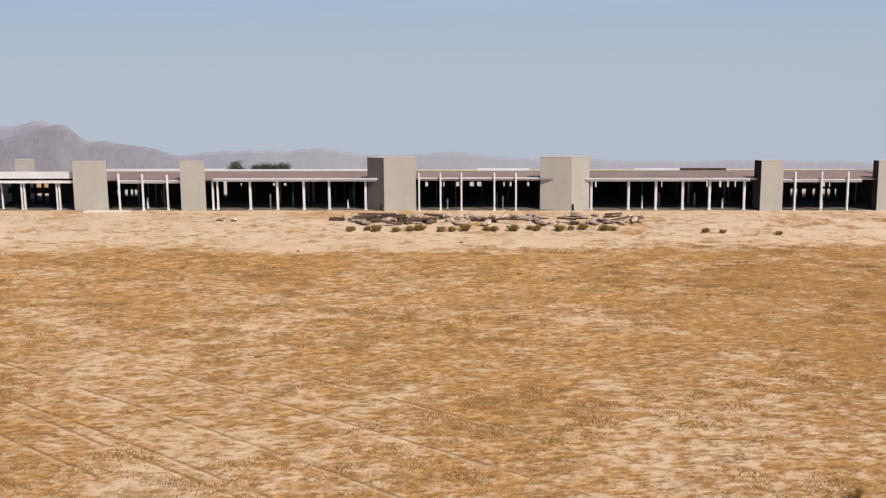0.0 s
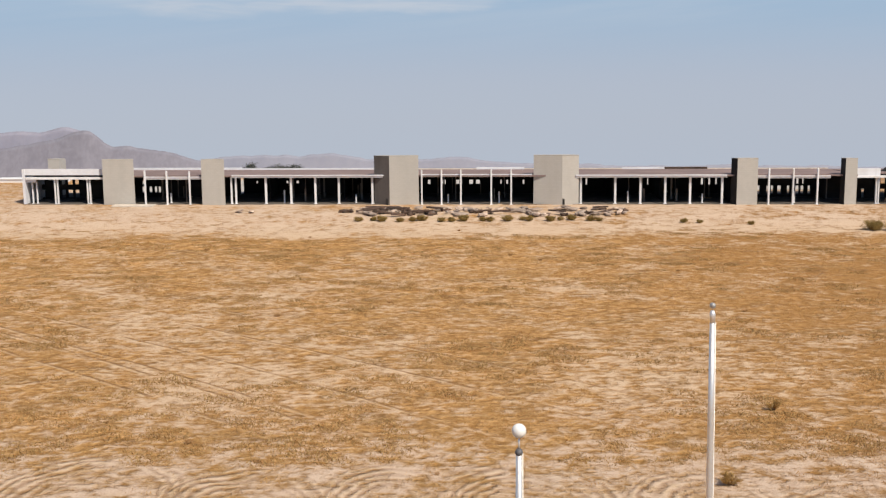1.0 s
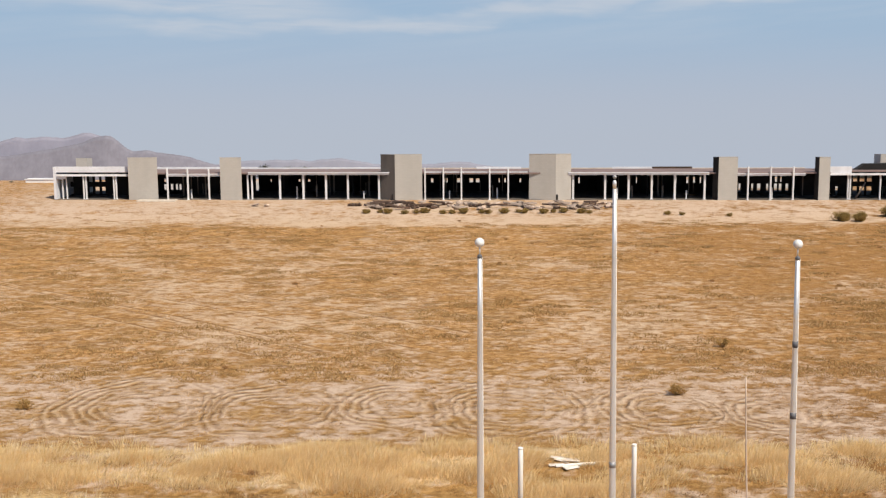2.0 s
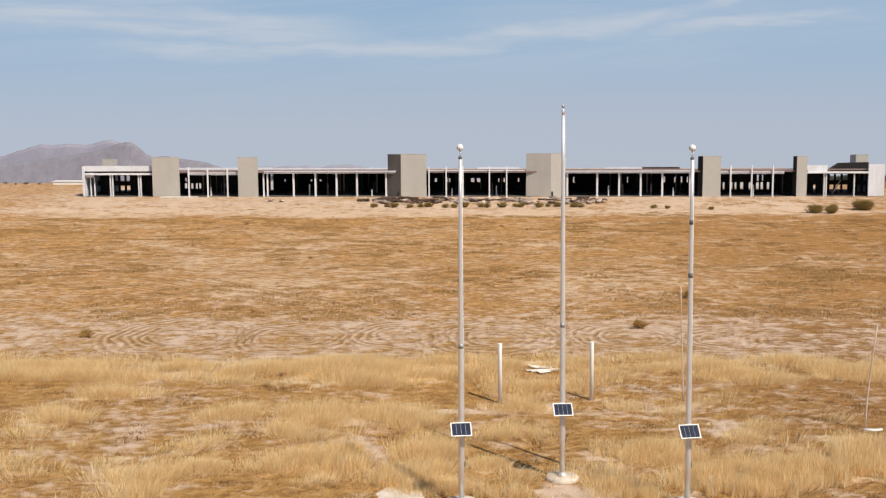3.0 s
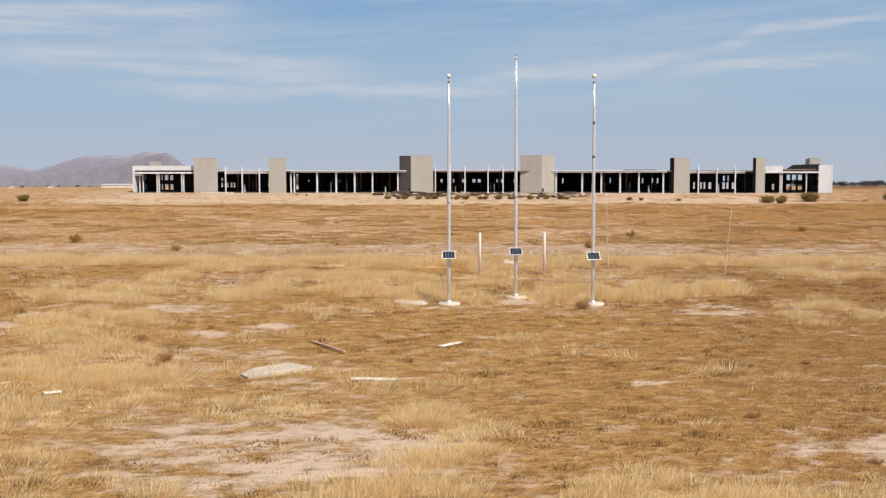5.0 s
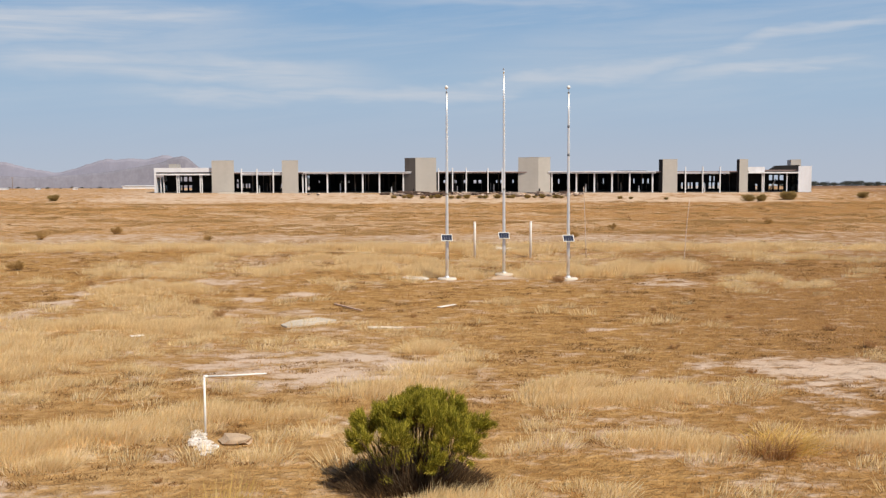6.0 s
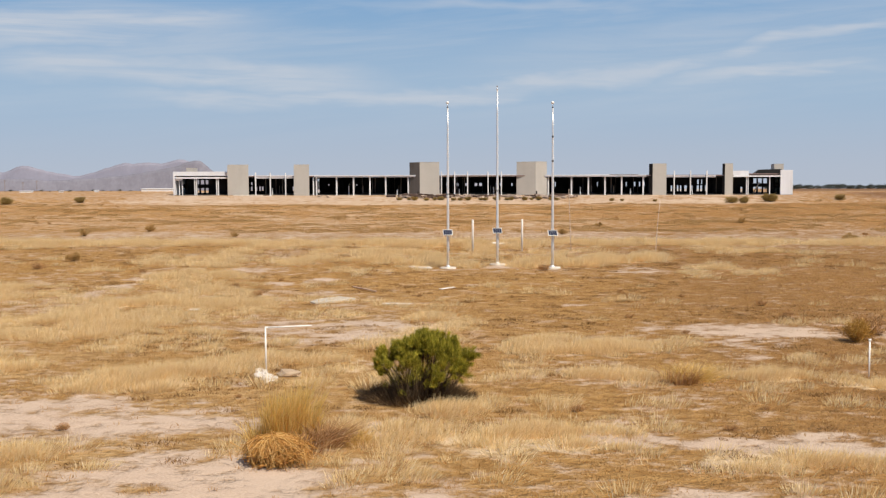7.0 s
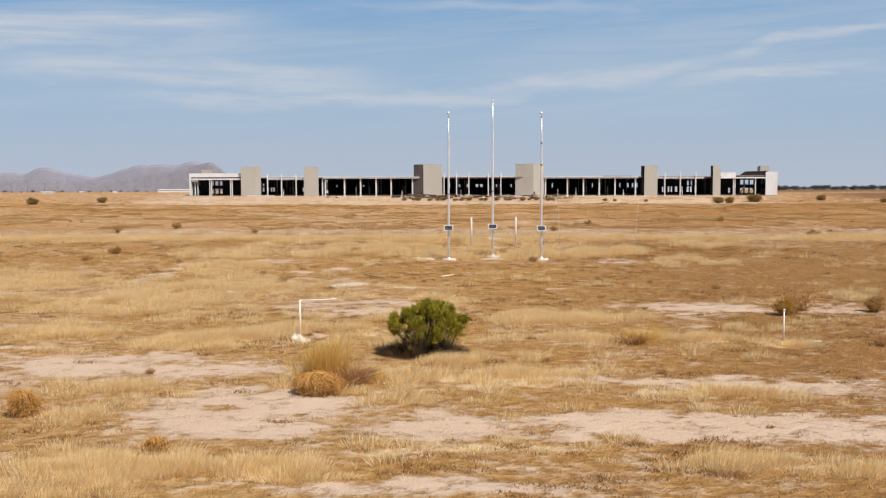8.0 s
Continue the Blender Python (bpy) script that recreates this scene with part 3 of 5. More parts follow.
# ================= building helpers =================
def part(name, bm, mat, parent=None, label=""):
    """One mesh object from a bmesh, under a thing or a part."""
    if isinstance(bm, bpy.types.Mesh):
        me = bm
    else:
        me = bpy.data.meshes.new(name)
        bm.normal_update()
        bm.to_mesh(me)
        bm.free()
        me.materials.append(mat)
    ob = new(name, me)
    if parent is not None:
        ob.parent = parent
    if label:
        ob["label"] = label
    return ob


def thing(name, x, y, z=None, turn=0.0, label="", category="", group="", kind=""):
    ob = new(name)
    ob.empty_display_size = 0.2
    ob.matrix_basis = pose(x, y, ground_z(x, y) if z is None else z, 0, 0, turn)
    return tagged(ob, label, category, group, kind)


def box(bm, lo, hi, bevel=0.0, m=None):
    """A box between two corners, its edges eased."""
    made = bmesh.ops.create_cube(bm, size=1.0)["verts"]
    lo, hi = Vector(lo), Vector(hi)
    for v in made:
        v.co = Vector(((v.co.x + 0.5) * (hi.x - lo.x) + lo.x, (v.co.y + 0.5) * (hi.y - lo.y) + lo.y, (v.co.z + 0.5) * (hi.z - lo.z) + lo.z))
    if bevel:
        edges = list({e for v in made for e in v.link_edges})
        made = bmesh.ops.bevel(bm, geom=edges, offset=bevel, segments=1, affect="EDGES")["verts"]
    if m is not None:
        bmesh.ops.transform(bm, matrix=m, verts=[v for v in made if v.is_valid])
    return bm


def boxed(lo, hi, bevel=0.02, m=None):
    return box(bmesh.new(), lo, hi, bevel, m)


def tube(bm, points, radii, sides=10, caps=True):
    """A round bar through points, with a radius at each."""
    rings = []
    for i, p in enumerate(points):
        a, b = Vector(points[max(i - 1, 0)]), Vector(points[min(i + 1, len(points) - 1)])
        along = (b - a).normalized()
        side = along.cross((0, 0, 1) if abs(along.z) < 0.95 else (1, 0, 0)).normalized()
        up = side.cross(along)
        r = radii[i] if isinstance(radii, (list, tuple)) else radii
        rings.append([bm.verts.new(Vector(p) + (side * math.cos(a2) + up * math.sin(a2)) * r) for a2 in (2 * math.pi * k / sides for k in range(sides))])
    for a, b in zip(rings, rings[1:]):
        for k in range(sides):
            f = bm.faces.new((a[k], a[(k + 1) % sides], b[(k + 1) % sides], b[k]))
            f.smooth = True
    if caps:
        bm.faces.new(list(reversed(rings[0])))
        bm.faces.new(rings[-1])
    bmesh.ops.recalc_face_normals(bm, faces=bm.faces)
    return bm


def prism(bm, plan, z0, z1, flare=0.0, fall=0.0):
    """Upright walls over a plan of corners, anticlockwise; flare pushes the foot outwards, fall tips the top down to the rear."""
    front = min(p[1] for p in plan)
    cx, cy = sum(p[0] for p in plan) / len(plan), sum(p[1] for p in plan) / len(plan)
    low = [bm.verts.new((cx + (x - cx) * (1 + flare), cy + (y - cy) * (1 + flare), z0)) for x, y in plan]
    top = [bm.verts.new((x, y, z1 - fall * (y - front))) for x, y in plan]
    k = len(plan)
    for i in range(k):
        bm.faces.new((low[i], low[(i + 1) % k], top[(i + 1) % k], top[i]))
    bm.faces.new(top)
    bm.faces.new(list(reversed(low)))
    bmesh.ops.recalc_face_normals(bm, faces=bm.faces)
    return bm


# ================= the unfinished building =================
B_SLOPE = -0.045


def facade(x, back=0.0):
    """The y of the column line at x, or of a line that far behind it."""
    return 107.4 + B_SLOPE * x + back


def along(x0, x1, b0, b1, z0, z1, bevel=0.02):
    """A long box that follows the front from x0 to x1, from b0 to b1 behind the column line."""
    bm = bmesh.new()
    return prism_box(bm, x0, x1, b0, b1, z0, z1)


SPAN = 0.981


def prism_box(bm, x0, x1, b0, b1, z0, z1, fall=0.0):
    x0, x1 = x0 * SPAN, x1 * SPAN
    return prism(bm, [(x0, facade(x0, b0)), (x1, facade(x1, b0)), (x1, facade(x1, b1)), (x0, facade(x0, b1))], z0, z1, 0.0, fall)


def deck(x0, x1, b0, b1, z_front, z_back, thick):
    """A roof that falls gently to the rear."""
    bm = prism_box(bmesh.new(), x0, x1, b0, b1, 0.0, thick)
    for v in bm.verts:
        back = v.co.y - facade(v.co.x)
        v.co.z += z_front + (z_back - z_front) * (back - b0) / (b1 - b0) - thick
    return bm


def pierced(bm, x0, x1, b0, b1, z1, bands):
    """A wall with rows of openings: bands of (z0, z1, openings), between which the wall is solid."""
    z = -0.3
    for lo, hi, holes in bands:
        prism_box(bm, x0, x1, b0, b1, z, lo)
        at = x0
        for h0, h1 in holes:
            prism_box(bm, at, h0, b0, b1, lo, hi)
            at = h1
        prism_box(bm, at, x1, b0, b1, lo, hi)
        z = hi
    prism_box(bm, x0, x1, b0, b1, z, z1)
    return bm


DEEP = 9.6


def tower(parent, plan, height, label=""):
    t = part("block_tower", prism(bmesh.new(), plan, -0.4, height, 0.012, 0.07), M_BLOCK, parent, label)
    cx, cy = sum(p[0] for p in plan) / len(plan), sum(p[1] for p in plan) / len(plan)
    grown = [(cx + (x - cx) * 1.012, cy + (y - cy) * 1.012) for x, y in plan]
    cap = prism(bmesh.new(), grown, 0.0, 0.07)
    front = min(p[1] for p in grown)
    for v in cap.verts:
        v.co.z += height - 0.03 - 0.07 * (v.co.y - front)
    part("coping", cap, M_BLOCK, t)
    return t


def column(parent, x, top, wide=0.26, back=0.0, mat=None, name="column"):
    x = x * SPAN
    y = facade(x, back)
    bm = boxed((x - wide / 2, y - 0.1, -0.3), (x + wide / 2, y + 0.16, top), 0.02)
    c = part(name, bm, mat or M_WHITE, parent)
    part("base_plate", boxed((x - wide * 0.8, y - 0.22, -0.02), (x + wide * 0.8, y + 0.28, 0.06), 0.01), M_WHITE, c)
    return c


def build_shell():
    b = thing("unfinished_building", 0, 0, 0.0, 0, "abandoned half-built shell with grey block towers and open white bays", "building")
    # towers: front corners along the facade, footing well behind the column line
    f = lambda x: facade(x, -0.8)  # noqa: E731
    plans = (([(-39.95, 0), (-36.5, 0), (-37.0, 1.4), (-39.6, 1.4)], 4.95), ([(-29.1, 0), (-26.6, 0), (-27.0, 1.3), (-28.8, 1.3)], 4.93),
             ([(-8.78, 0), (-5.68, 0.25), (-5.95, 2.3), (-9.9, 2.2), (-10.46, 0.9)], 5.25), ([(6.58, 0.7), (9.55, 0), (11.32, 0.5), (10.7, 2.2), (6.9, 2.4)], 5.27),
             ([(27.75, 0), (29.88, 0.1), (29.7, 1.8), (28.0, 1.8), (27.33, 0.9)], 4.88), ([(38.82, 0), (40.05, 0.1), (39.9, 1.7), (39.0, 1.7), (38.6, 0.8)], 4.85))
    for plan, high in plans:
        tower(b, [(x, f(x) + back) for x, back in plan], high)
    tower(b, [(-48.9, facade(-49, 7.2)), (-47.5, facade(-47.5, 7.2)), (-47.5, facade(-47.5, 9.2)), (-48.9, facade(-49, 9.2))], 4.3, "smaller grey block tower at the rear")
    tower(b, [(47.95, facade(47.9, 6.4)), (49.45, facade(49.4, 6.4)), (49.45, facade(49.4, 8.6)), (47.95, facade(47.9, 8.6))], 4.65, "smaller grey block tower at the rear")
    # thin dark facings put shade on three towers' unlit sides, as colour
    for k, mat, what in ((2, M_SHADE_SIDE, "grey facing that paints shade on the side"), (4, M_DARK, "black facing that paints shade on the side"), (5, M_DARK, "black facing that paints shade on the side")):
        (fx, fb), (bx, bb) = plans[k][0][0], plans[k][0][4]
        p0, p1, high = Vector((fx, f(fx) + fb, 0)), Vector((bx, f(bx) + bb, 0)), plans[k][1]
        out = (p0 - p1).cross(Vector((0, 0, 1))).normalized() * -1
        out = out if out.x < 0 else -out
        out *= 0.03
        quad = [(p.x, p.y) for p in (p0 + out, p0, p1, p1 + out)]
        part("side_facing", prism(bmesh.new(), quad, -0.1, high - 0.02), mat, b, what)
    for x, back in ((-9.05, 0.14), (9.7, 0.04)):     # small vents low in the central towers
        part("vent", boxed((x - 0.12, f(x) + back - 0.06, 0.02), (x + 0.12, f(x) + back + 0.25, 0.66), 0.01), M_DARK, b, "small black vent opening")
    # floor, back wall, roof; inner faces are coloured dark to stand in for shade
    part("floor_slab", along(-50.0, 50.2, -0.5, DEEP, -0.4, 0.035), M_SLAB, b)
    part("roof", deck(-40.5, 41.0, -0.4, DEEP, 3.14, 2.76, 0.16), M_ROOF, b, "faded brownish roof deck")
    part("soffit", deck(-49.7, 49.9, 0.05, DEEP - 0.02, 2.95, 2.58, 0.1), M_DARK, b, "underside of the roof, shade painted in as black")
    for x0, x1, z, mat in ((-40.5, -27.2, 3.0, M_PANEL), (-27.2, -11.0, 2.92, M_PANEL), (-11.0, 0.6, 2.86, M_FOOT), (0.6, 6.2, 2.98, M_PANEL), (6.2, 17.5, 2.86, M_FOOT), (17.5, 22.4, 2.96, M_PANEL), (22.4, 27.3, 2.98, M_TIMBER), (27.3, 41.0, 2.84, M_FOOT)):
        part("roof_edge", along(x0, x1, DEEP, DEEP + 0.25, 2.3, z), mat, b, "low parapet along the rear roof edge")
    # rear walls bay by bay: reach, how far back, and bands of (sill, head, openings)
    left_low = [(-49.9, -49.4), (-47.45, -46.95), (-46.7, -46.1), (-45.87, -45.35)]
    right_low = [(45.18, 45.73), (45.94, 46.57), (46.78, 47.41), (48.6, 49.08), (49.29, 49.71)]
    bays = [(-50.0, -40.0, 4.6, [(0.14, 1.03, left_low), (1.63, 2.36, left_low)]),
            (-40.0, -27.0, 6.3, [(0.5, 1.2, [(-38.45, -38.1), (-37.6, -37.2), (-36.98, -36.67), (-36.52, -36.21), (-33.1, -32.85), (-31.2, -30.9)]), (1.45, 1.9, [(-38.4, -38.1), (-30.7, -30.45)])]),
            (-27.0, -8.0, 9.3, [(1.2, 1.5, [(-25.5, -25.3), (-21.9, -21.65), (-20.7, -20.4)])]),
            (-8.0, 9.0, 9.3, [(1.1, 1.6, [(-5.1, -4.8), (-3.4, -3.0), (-1.85, -1.4), (-1.1, -0.95), (-0.25, 0.2), (0.55, 1.0), (3.4, 3.55), (4.1, 4.3), (6.0, 6.2)])]),
            (9.0, 29.0, 9.3, [(1.0, 1.75, [(13.3, 13.5), (20.4, 20.55), (25.2, 25.4), (26.56, 26.85), (27.4, 27.65), (28.2, 28.4)])]),
            (29.0, 39.0, 6.0, [(0.32, 1.25, [(32.17, 32.45), (33.17, 33.45), (33.67, 33.95), (34.38, 34.81), (35.45, 35.75), (36.38, 36.78), (36.95, 37.31), (37.73, 38.1)]), (1.45, 2.2, [(36.45, 36.75), (37.1, 37.3)])]),
            (39.0, 50.2, 4.6, [(0.05, 1.05, [(43.15, 43.5)] + right_low), (1.61, 2.39, right_low)])]
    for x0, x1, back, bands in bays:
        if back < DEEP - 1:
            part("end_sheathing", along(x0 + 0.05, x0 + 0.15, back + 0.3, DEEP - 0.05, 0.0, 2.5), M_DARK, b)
        part("back_wall", pierced(bmesh.new(), x0, x1, back, back + 0.28, 2.5 if back > 7 else 2.62, bands), M_DARK, b, "rear wall painted dark for inner shade, with empty window openings")
    # cross partitions, near black like the other inner shade, and standing studs inside
    rng = random.Random(5)
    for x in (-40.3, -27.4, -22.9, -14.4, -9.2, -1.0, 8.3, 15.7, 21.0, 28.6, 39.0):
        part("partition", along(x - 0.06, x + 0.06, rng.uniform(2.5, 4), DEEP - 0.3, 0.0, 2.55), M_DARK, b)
    for _ in range(64):
        x, back = rng.uniform(-42, 42), rng.uniform(1.4, 8.6)
        y, r = facade(x, back), rng.choice((0.05, 0.06, 0.09))
        part("stud", boxed((x - r, y - r, 0.0), (x + r, y + r, rng.choice((2.62, 2.62, 2.62, 1.4))), 0.0), M_STUD, b)
    # front bays: beams, columns and the taller mullions that stand above the beam
    for x0, x1, z0, z1, over in ((-36.3, -29.0, 2.72, 3.0, 0.0), (-26.4, -9.6, 2.9, 3.16, 0.12), (-5.5, 6.5, 2.95, 3.2, 0.0), (11.2, 27.3, 2.86, 3.12, 0.12), (29.8, 38.2, 2.74, 3.0, 0.0)):
        part("beam", along(x0, x1, -0.32 - over, 0.02, z0, z1), M_WHITE, b, "white steel front beam")
        part("gutter", along(x0, x1, -0.42 - over, -0.33 - over, z1 - 0.06, z1 + 0.05), M_PANEL, b)
    for x in (-26.55, -26.05, -22.7, -19.9, -17.2, -14.6, -10.9, 11.8, 15.5, 18.2, 20.85, 23.5, 26.9):
        column(b, x, 2.9, 0.18 if x in (-26.55, -26.05) else 0.23)
    for x, top in ((-36.1, 3.7), (-33.65, 3.65), (-31.1, 3.6), (-5.45, 3.72), (-3.3, 3.72), (-1.2, 3.74), (2.1, 3.72), (4.25, 3.72), (31.7, 3.78), (34.25, 3.78), (36.8, 3.78)):
        column(b, x, top, 0.17, -0.53, name="tall_mullion")
    for x in (-33.6, -20.8, -12.8, -2.6, 3.0, 17.0, 25.0, 34.8):
        column(b, x, 0.0 + rng.uniform(0.9, 1.5), 0.14, 0.9, name="stub_post")
    # white end wings
    part("parapet", along(-50.0, -39.9, -0.2, 0.05, 3.2, 3.86), M_PANEL, b, "white panel parapet")
    part("parapet", along(39.8, 43.4, -0.2, 0.05, 3.0, 3.74), M_PANEL, b, "white panel parapet")
    part("wing_roof", deck(-49.7, -40.5, 0.05, DEEP, 3.3, 2.75, 0.16), M_ROOF, b)
    part("wing_roof", deck(41.0, 49.9, 0.05, DEEP, 3.3, 2.75, 0.16), M_ROOF, b)
    screen = bmesh.new()
    flat = [(43.6, 3.0), (48.25, 3.0), (48.25, 3.92), (44.8, 3.82)]
    fronts = [screen.verts.new((x, facade(x, 2.4), z)) for x, z in flat]
    backs = [screen.verts.new((x, facade(x, 3.4), z)) for x, z in flat]
    screen.faces.new(fronts)
    screen.faces.new(backs[::-1])
    for k in range(4):
        screen.faces.new([fronts[k], backs[k], backs[(k + 1) % 4], fronts[(k + 1) % 4]])
    part("rear_screen", screen, M_DARK, b, "black sheathed screen on the roof")
    part("beam", along(-49.6, -39.9, -0.34, -0.02, 2.74, 2.98), M_WHITE, b)
    part("beam", along(39.7, 48.3, -0.34, -0.02, 2.78, 3.0), M_WHITE, b)
    for x in (-46.48, -46.18, -42.78, -42.5, 43.1, 43.35, 46.7):
        column(b, x, 2.76, 0.15)
    end = bmesh.new()
    prism_box(end, -50.05, -49.75, -0.3, DEEP, -0.3, 3.86, 0.13)
    part("end_wall", end, M_PANEL, b, "white panel end wall")
    part("end_return", along(-49.75, -48.6, -0.05, 0.2, 2.4, 3.0), M_PANEL, b)
    for x in (-49.2, -48.7):
        column(b, x, 2.5, 0.12, 0.4)
    part("end_wall", along(48.3, 50.2, -0.34, -0.05, -0.3, 3.84), M_PANEL, b, "white panel end wall with upright seams")
    for x in (48.75, 49.25, 49.7):
        part("seam", along(x - 0.015, x + 0.015, -0.355, -0.34, 0.0, 3.8), M_WHITE, b)
    part("end_wall", prism_box(bmesh.new(), 49.9, 50.2, -0.05, DEEP, -0.3, 3.82, 0.13), M_PANEL, b)
    brace = bmesh.new()
    tube(brace, [(43.3, facade(43.3, 0.5), 0.05), (44.4, facade(44.4, 0.6), 1.9)], 0.09, 8)
    part("brace", brace, M_STUD, b, "leaning grey brace")
    part("step_slab", along(-39.4, -34.8, -2.6, -1.0, -0.1, 0.12), M_FOOT, b, "pale concrete step slab before a tower")
    return b


build_shell()


def build_pale_sheet():
    """A pale sheet added behind the building to brighten its empty windows."""
    xs, ys = np.arange(-46, 46.1, 2.0), np.arange(118.5, 134.6, 2.0)
    gx, gy = np.meshgrid(xs, ys)
    x, y = gx.ravel(), gy.ravel()
    w = len(xs)
    i = (np.arange(len(ys) - 1)[:, None] * w + np.arange(w - 1)[None]).ravel()
    me = mesh_from("pale_sheet", np.stack([x, y, land(x, y) + 0.03], 1), np.stack([i, i + 1, i + 1 + w, i + w], 1), M_PALE_SHEET)
    tagged(new("pavement_yard", me), "pale sheet added behind the building to make its windows bright", "pavement", kind="structure")


build_pale_sheet()


# ================= flagpoles =================
def ball(bm, centre, r, u=18, v=12):
    bmesh.ops.create_uvsphere(bm, u_segments=u, v_segments=v, radius=r, matrix=Matrix.Translation(centre))
    for f in bm.faces:
        f.smooth = True
    return bm


def flagpole(x, y, height, white_ball, bands, panel_z, panel_turn, lean):
    base = thing("flagpole", x, y, None, 0, "tall aluminium flagpole with " + ("white ball finial" if white_ball else "small dull tip") + " and solar panel", "flagpole", "three flagpoles")
    height -= ground_z(x, y)
    steps = 8
    part("shaft", tube(bmesh.new(), [(0, 0, 0.1 + (height - 0.45) * k / steps) for k in range(steps + 1)], [0.092 - 0.048 * max(0, k / steps - 0.15) / 0.85 for k in range(steps + 1)], 16), M_ALU, base)
    part("flash_collar", tube(bmesh.new(), [(0, 0, 0.1), (0, 0, 0.16), (0, 0, 0.24)], [0.17, 0.16, 0.09], 16), M_ALU, base)
    if white_ball:
        part("truck", tube(bmesh.new(), [(0, 0, height - 0.36), (0, 0, height - 0.3), (0, 0, height - 0.26)], [0.042, 0.06, 0.03], 12), M_BAND, base, "dark pulley cap")
        part("spindle", tube(bmesh.new(), [(0, 0, height - 0.27), (0, 0, height - 0.1)], 0.016, 8), M_ALU, base)
        part("finial", ball(bmesh.new(), (0, 0, height), 0.105), M_BALL, base, "white ball finial")
    else:
        part("truck", tube(bmesh.new(), [(0, 0, height - 0.36), (0, 0, height - 0.2), (0, 0, height - 0.14)], [0.042, 0.05, 0.03], 12), M_ALU, base)
        part("finial", ball(bmesh.new(), (0, 0, height - 0.06), 0.05), M_GOLD, base, "small dull metal tip")
    for z in bands:
        r = 0.098 - 0.048 * max(0, z / height - 0.15) / 0.85
        part("band", tube(bmesh.new(), [(0, 0, z - 0.07), (0, 0, z + 0.07)], r, 16), M_BAND if len(bands) > 1 else M_JOINT, base, "joint band")
    # halyard down one side
    part("halyard", tube(bmesh.new(), [(0.055, 0.0, height - 0.33), (0.075, 0.0, height * 0.5), (0.1, 0.0, 1.3)], 0.006, 5), M_PVC, base)
    part("cleat", boxed((0.075, -0.03, 1.2), (0.12, 0.03, 1.36), 0.01), M_BAND, base)
    # solar panel tipped to the sky
    m = pose(0, -0.24, panel_z, 52, 0, panel_turn) @ Matrix.Scale(0.91, 4)
    panel = part("solar_panel", boxed((-0.35, -0.25, -0.016), (0.35, 0.25, 0.0), 0.004, m), M_BACKING, base, "small solar panel in a pale frame")
    bars = bmesh.new()
    for lo, hi in (((-0.35, -0.25), (0.35, -0.22)), ((-0.35, 0.22), (0.35, 0.25)), ((-0.35, -0.22), (-0.318, 0.22)), ((0.318, -0.22), (0.35, 0.22))):
        box(bars, (*lo, 0.002), (*hi, 0.028), 0.0, m)
    part("panel_frame", bars, M_PVC, panel, "pale metal frame")
    for i in range(4):
        for j in range(3):
            u, v = -0.308 + i * 0.157, -0.208 + j * 0.14
            part("cell", boxed((u, v, 0.003), (u + 0.138, v + 0.136, 0.012), 0.0, m), M_CELL, panel)
    bracket = bmesh.new()
    tube(bracket, [(0, -0.02, panel_z - 0.08), (0, -0.17, panel_z - 0.02)], 0.025, 8)
    tube(bracket, [(0, 0, panel_z - 0.14), (0, 0, panel_z - 0.02)], 0.1, 14)
    part("bracket", bracket, M_ALU, base)
    base.matrix_basis = base.matrix_basis @ pose(0, 0, 0, -lean)
    # the round footing is cast apart from the pole
    pad = bmesh.new()
    tube(pad, [(0, 0, -0.25), (0, 0, 0.06), (0, 0, 0.115), (0, 0, 0.125)], [0.56, 0.55, 0.51, 0.3], 22)
    tagged(part("concrete_footing", pad, M_FOOT), "round pale concrete footing under a flagpole", "footing", "flagpole footings").matrix_basis = pose(x, y, ground_z(x, y))
    return base


flagpole(0.03, -0.2, 10.72, True, (4.95,), 2.42, 9, 2.2)
flagpole(3.31, 2.3, 11.97, False, (5.1,), 2.36, 8, 3.4)
flagpole(6.94, -0.25, 10.67, True, (7.1, 8.7), 2.37, 11, 2.0)


# ================= posts, rods and risers =================
def white_post(x, y, height):
    p = thing("white_post", x, y, None, 0, "upright white plastic post standing in dry grass", "post", "white marker posts")
    part("pipe", tube(bmesh.new(), [(0, 0, -0.2), (0, 0, height - 0.03), (0, 0, height)], [0.082, 0.082, 0.068], 14), M_PVC, p)
    part("cap", tube(bmesh.new(), [(0, 0, height - 0.04), (0, 0, height + 0.012)], 0.0835, 14), M_PVC, p)


white_post(1.45, 11.6, 2.48)
white_post(5.22, 12.0, 2.44)


def leaning_rod(x, y, lean, height, foot):
    p = thing("leaning_rod", x, y, None, 0, "thin bleached rod leaning out of grass" + (" with white foot beside it" if foot else ""), "rod", "thin rods")
    pts = [(lean * (k / 6) ** 1.2, 0.1 * math.sin(k * 0.6), -0.1 + (height + 0.1) * k / 6) for k in range(7)]
    part("rod", tube(bmesh.new(), pts, [0.032 - 0.002 * k for k in range(7)], 8), M_ROD, p)
    if foot:
        part("foot", tube(bmesh.new(), [(-0.05, 0, 0.05), (0.3, -0.1, 0.05), (0.62, -0.05, 0.07)], [0.05, 0.06, 0.035], 8), M_PVC, p, "white pipe lying on the ground")


leaning_rod(14.68, 6.9, 0.28, 3.95, True)
leaning_rod(8.95, 11.8, -0.2, 4.75, False)


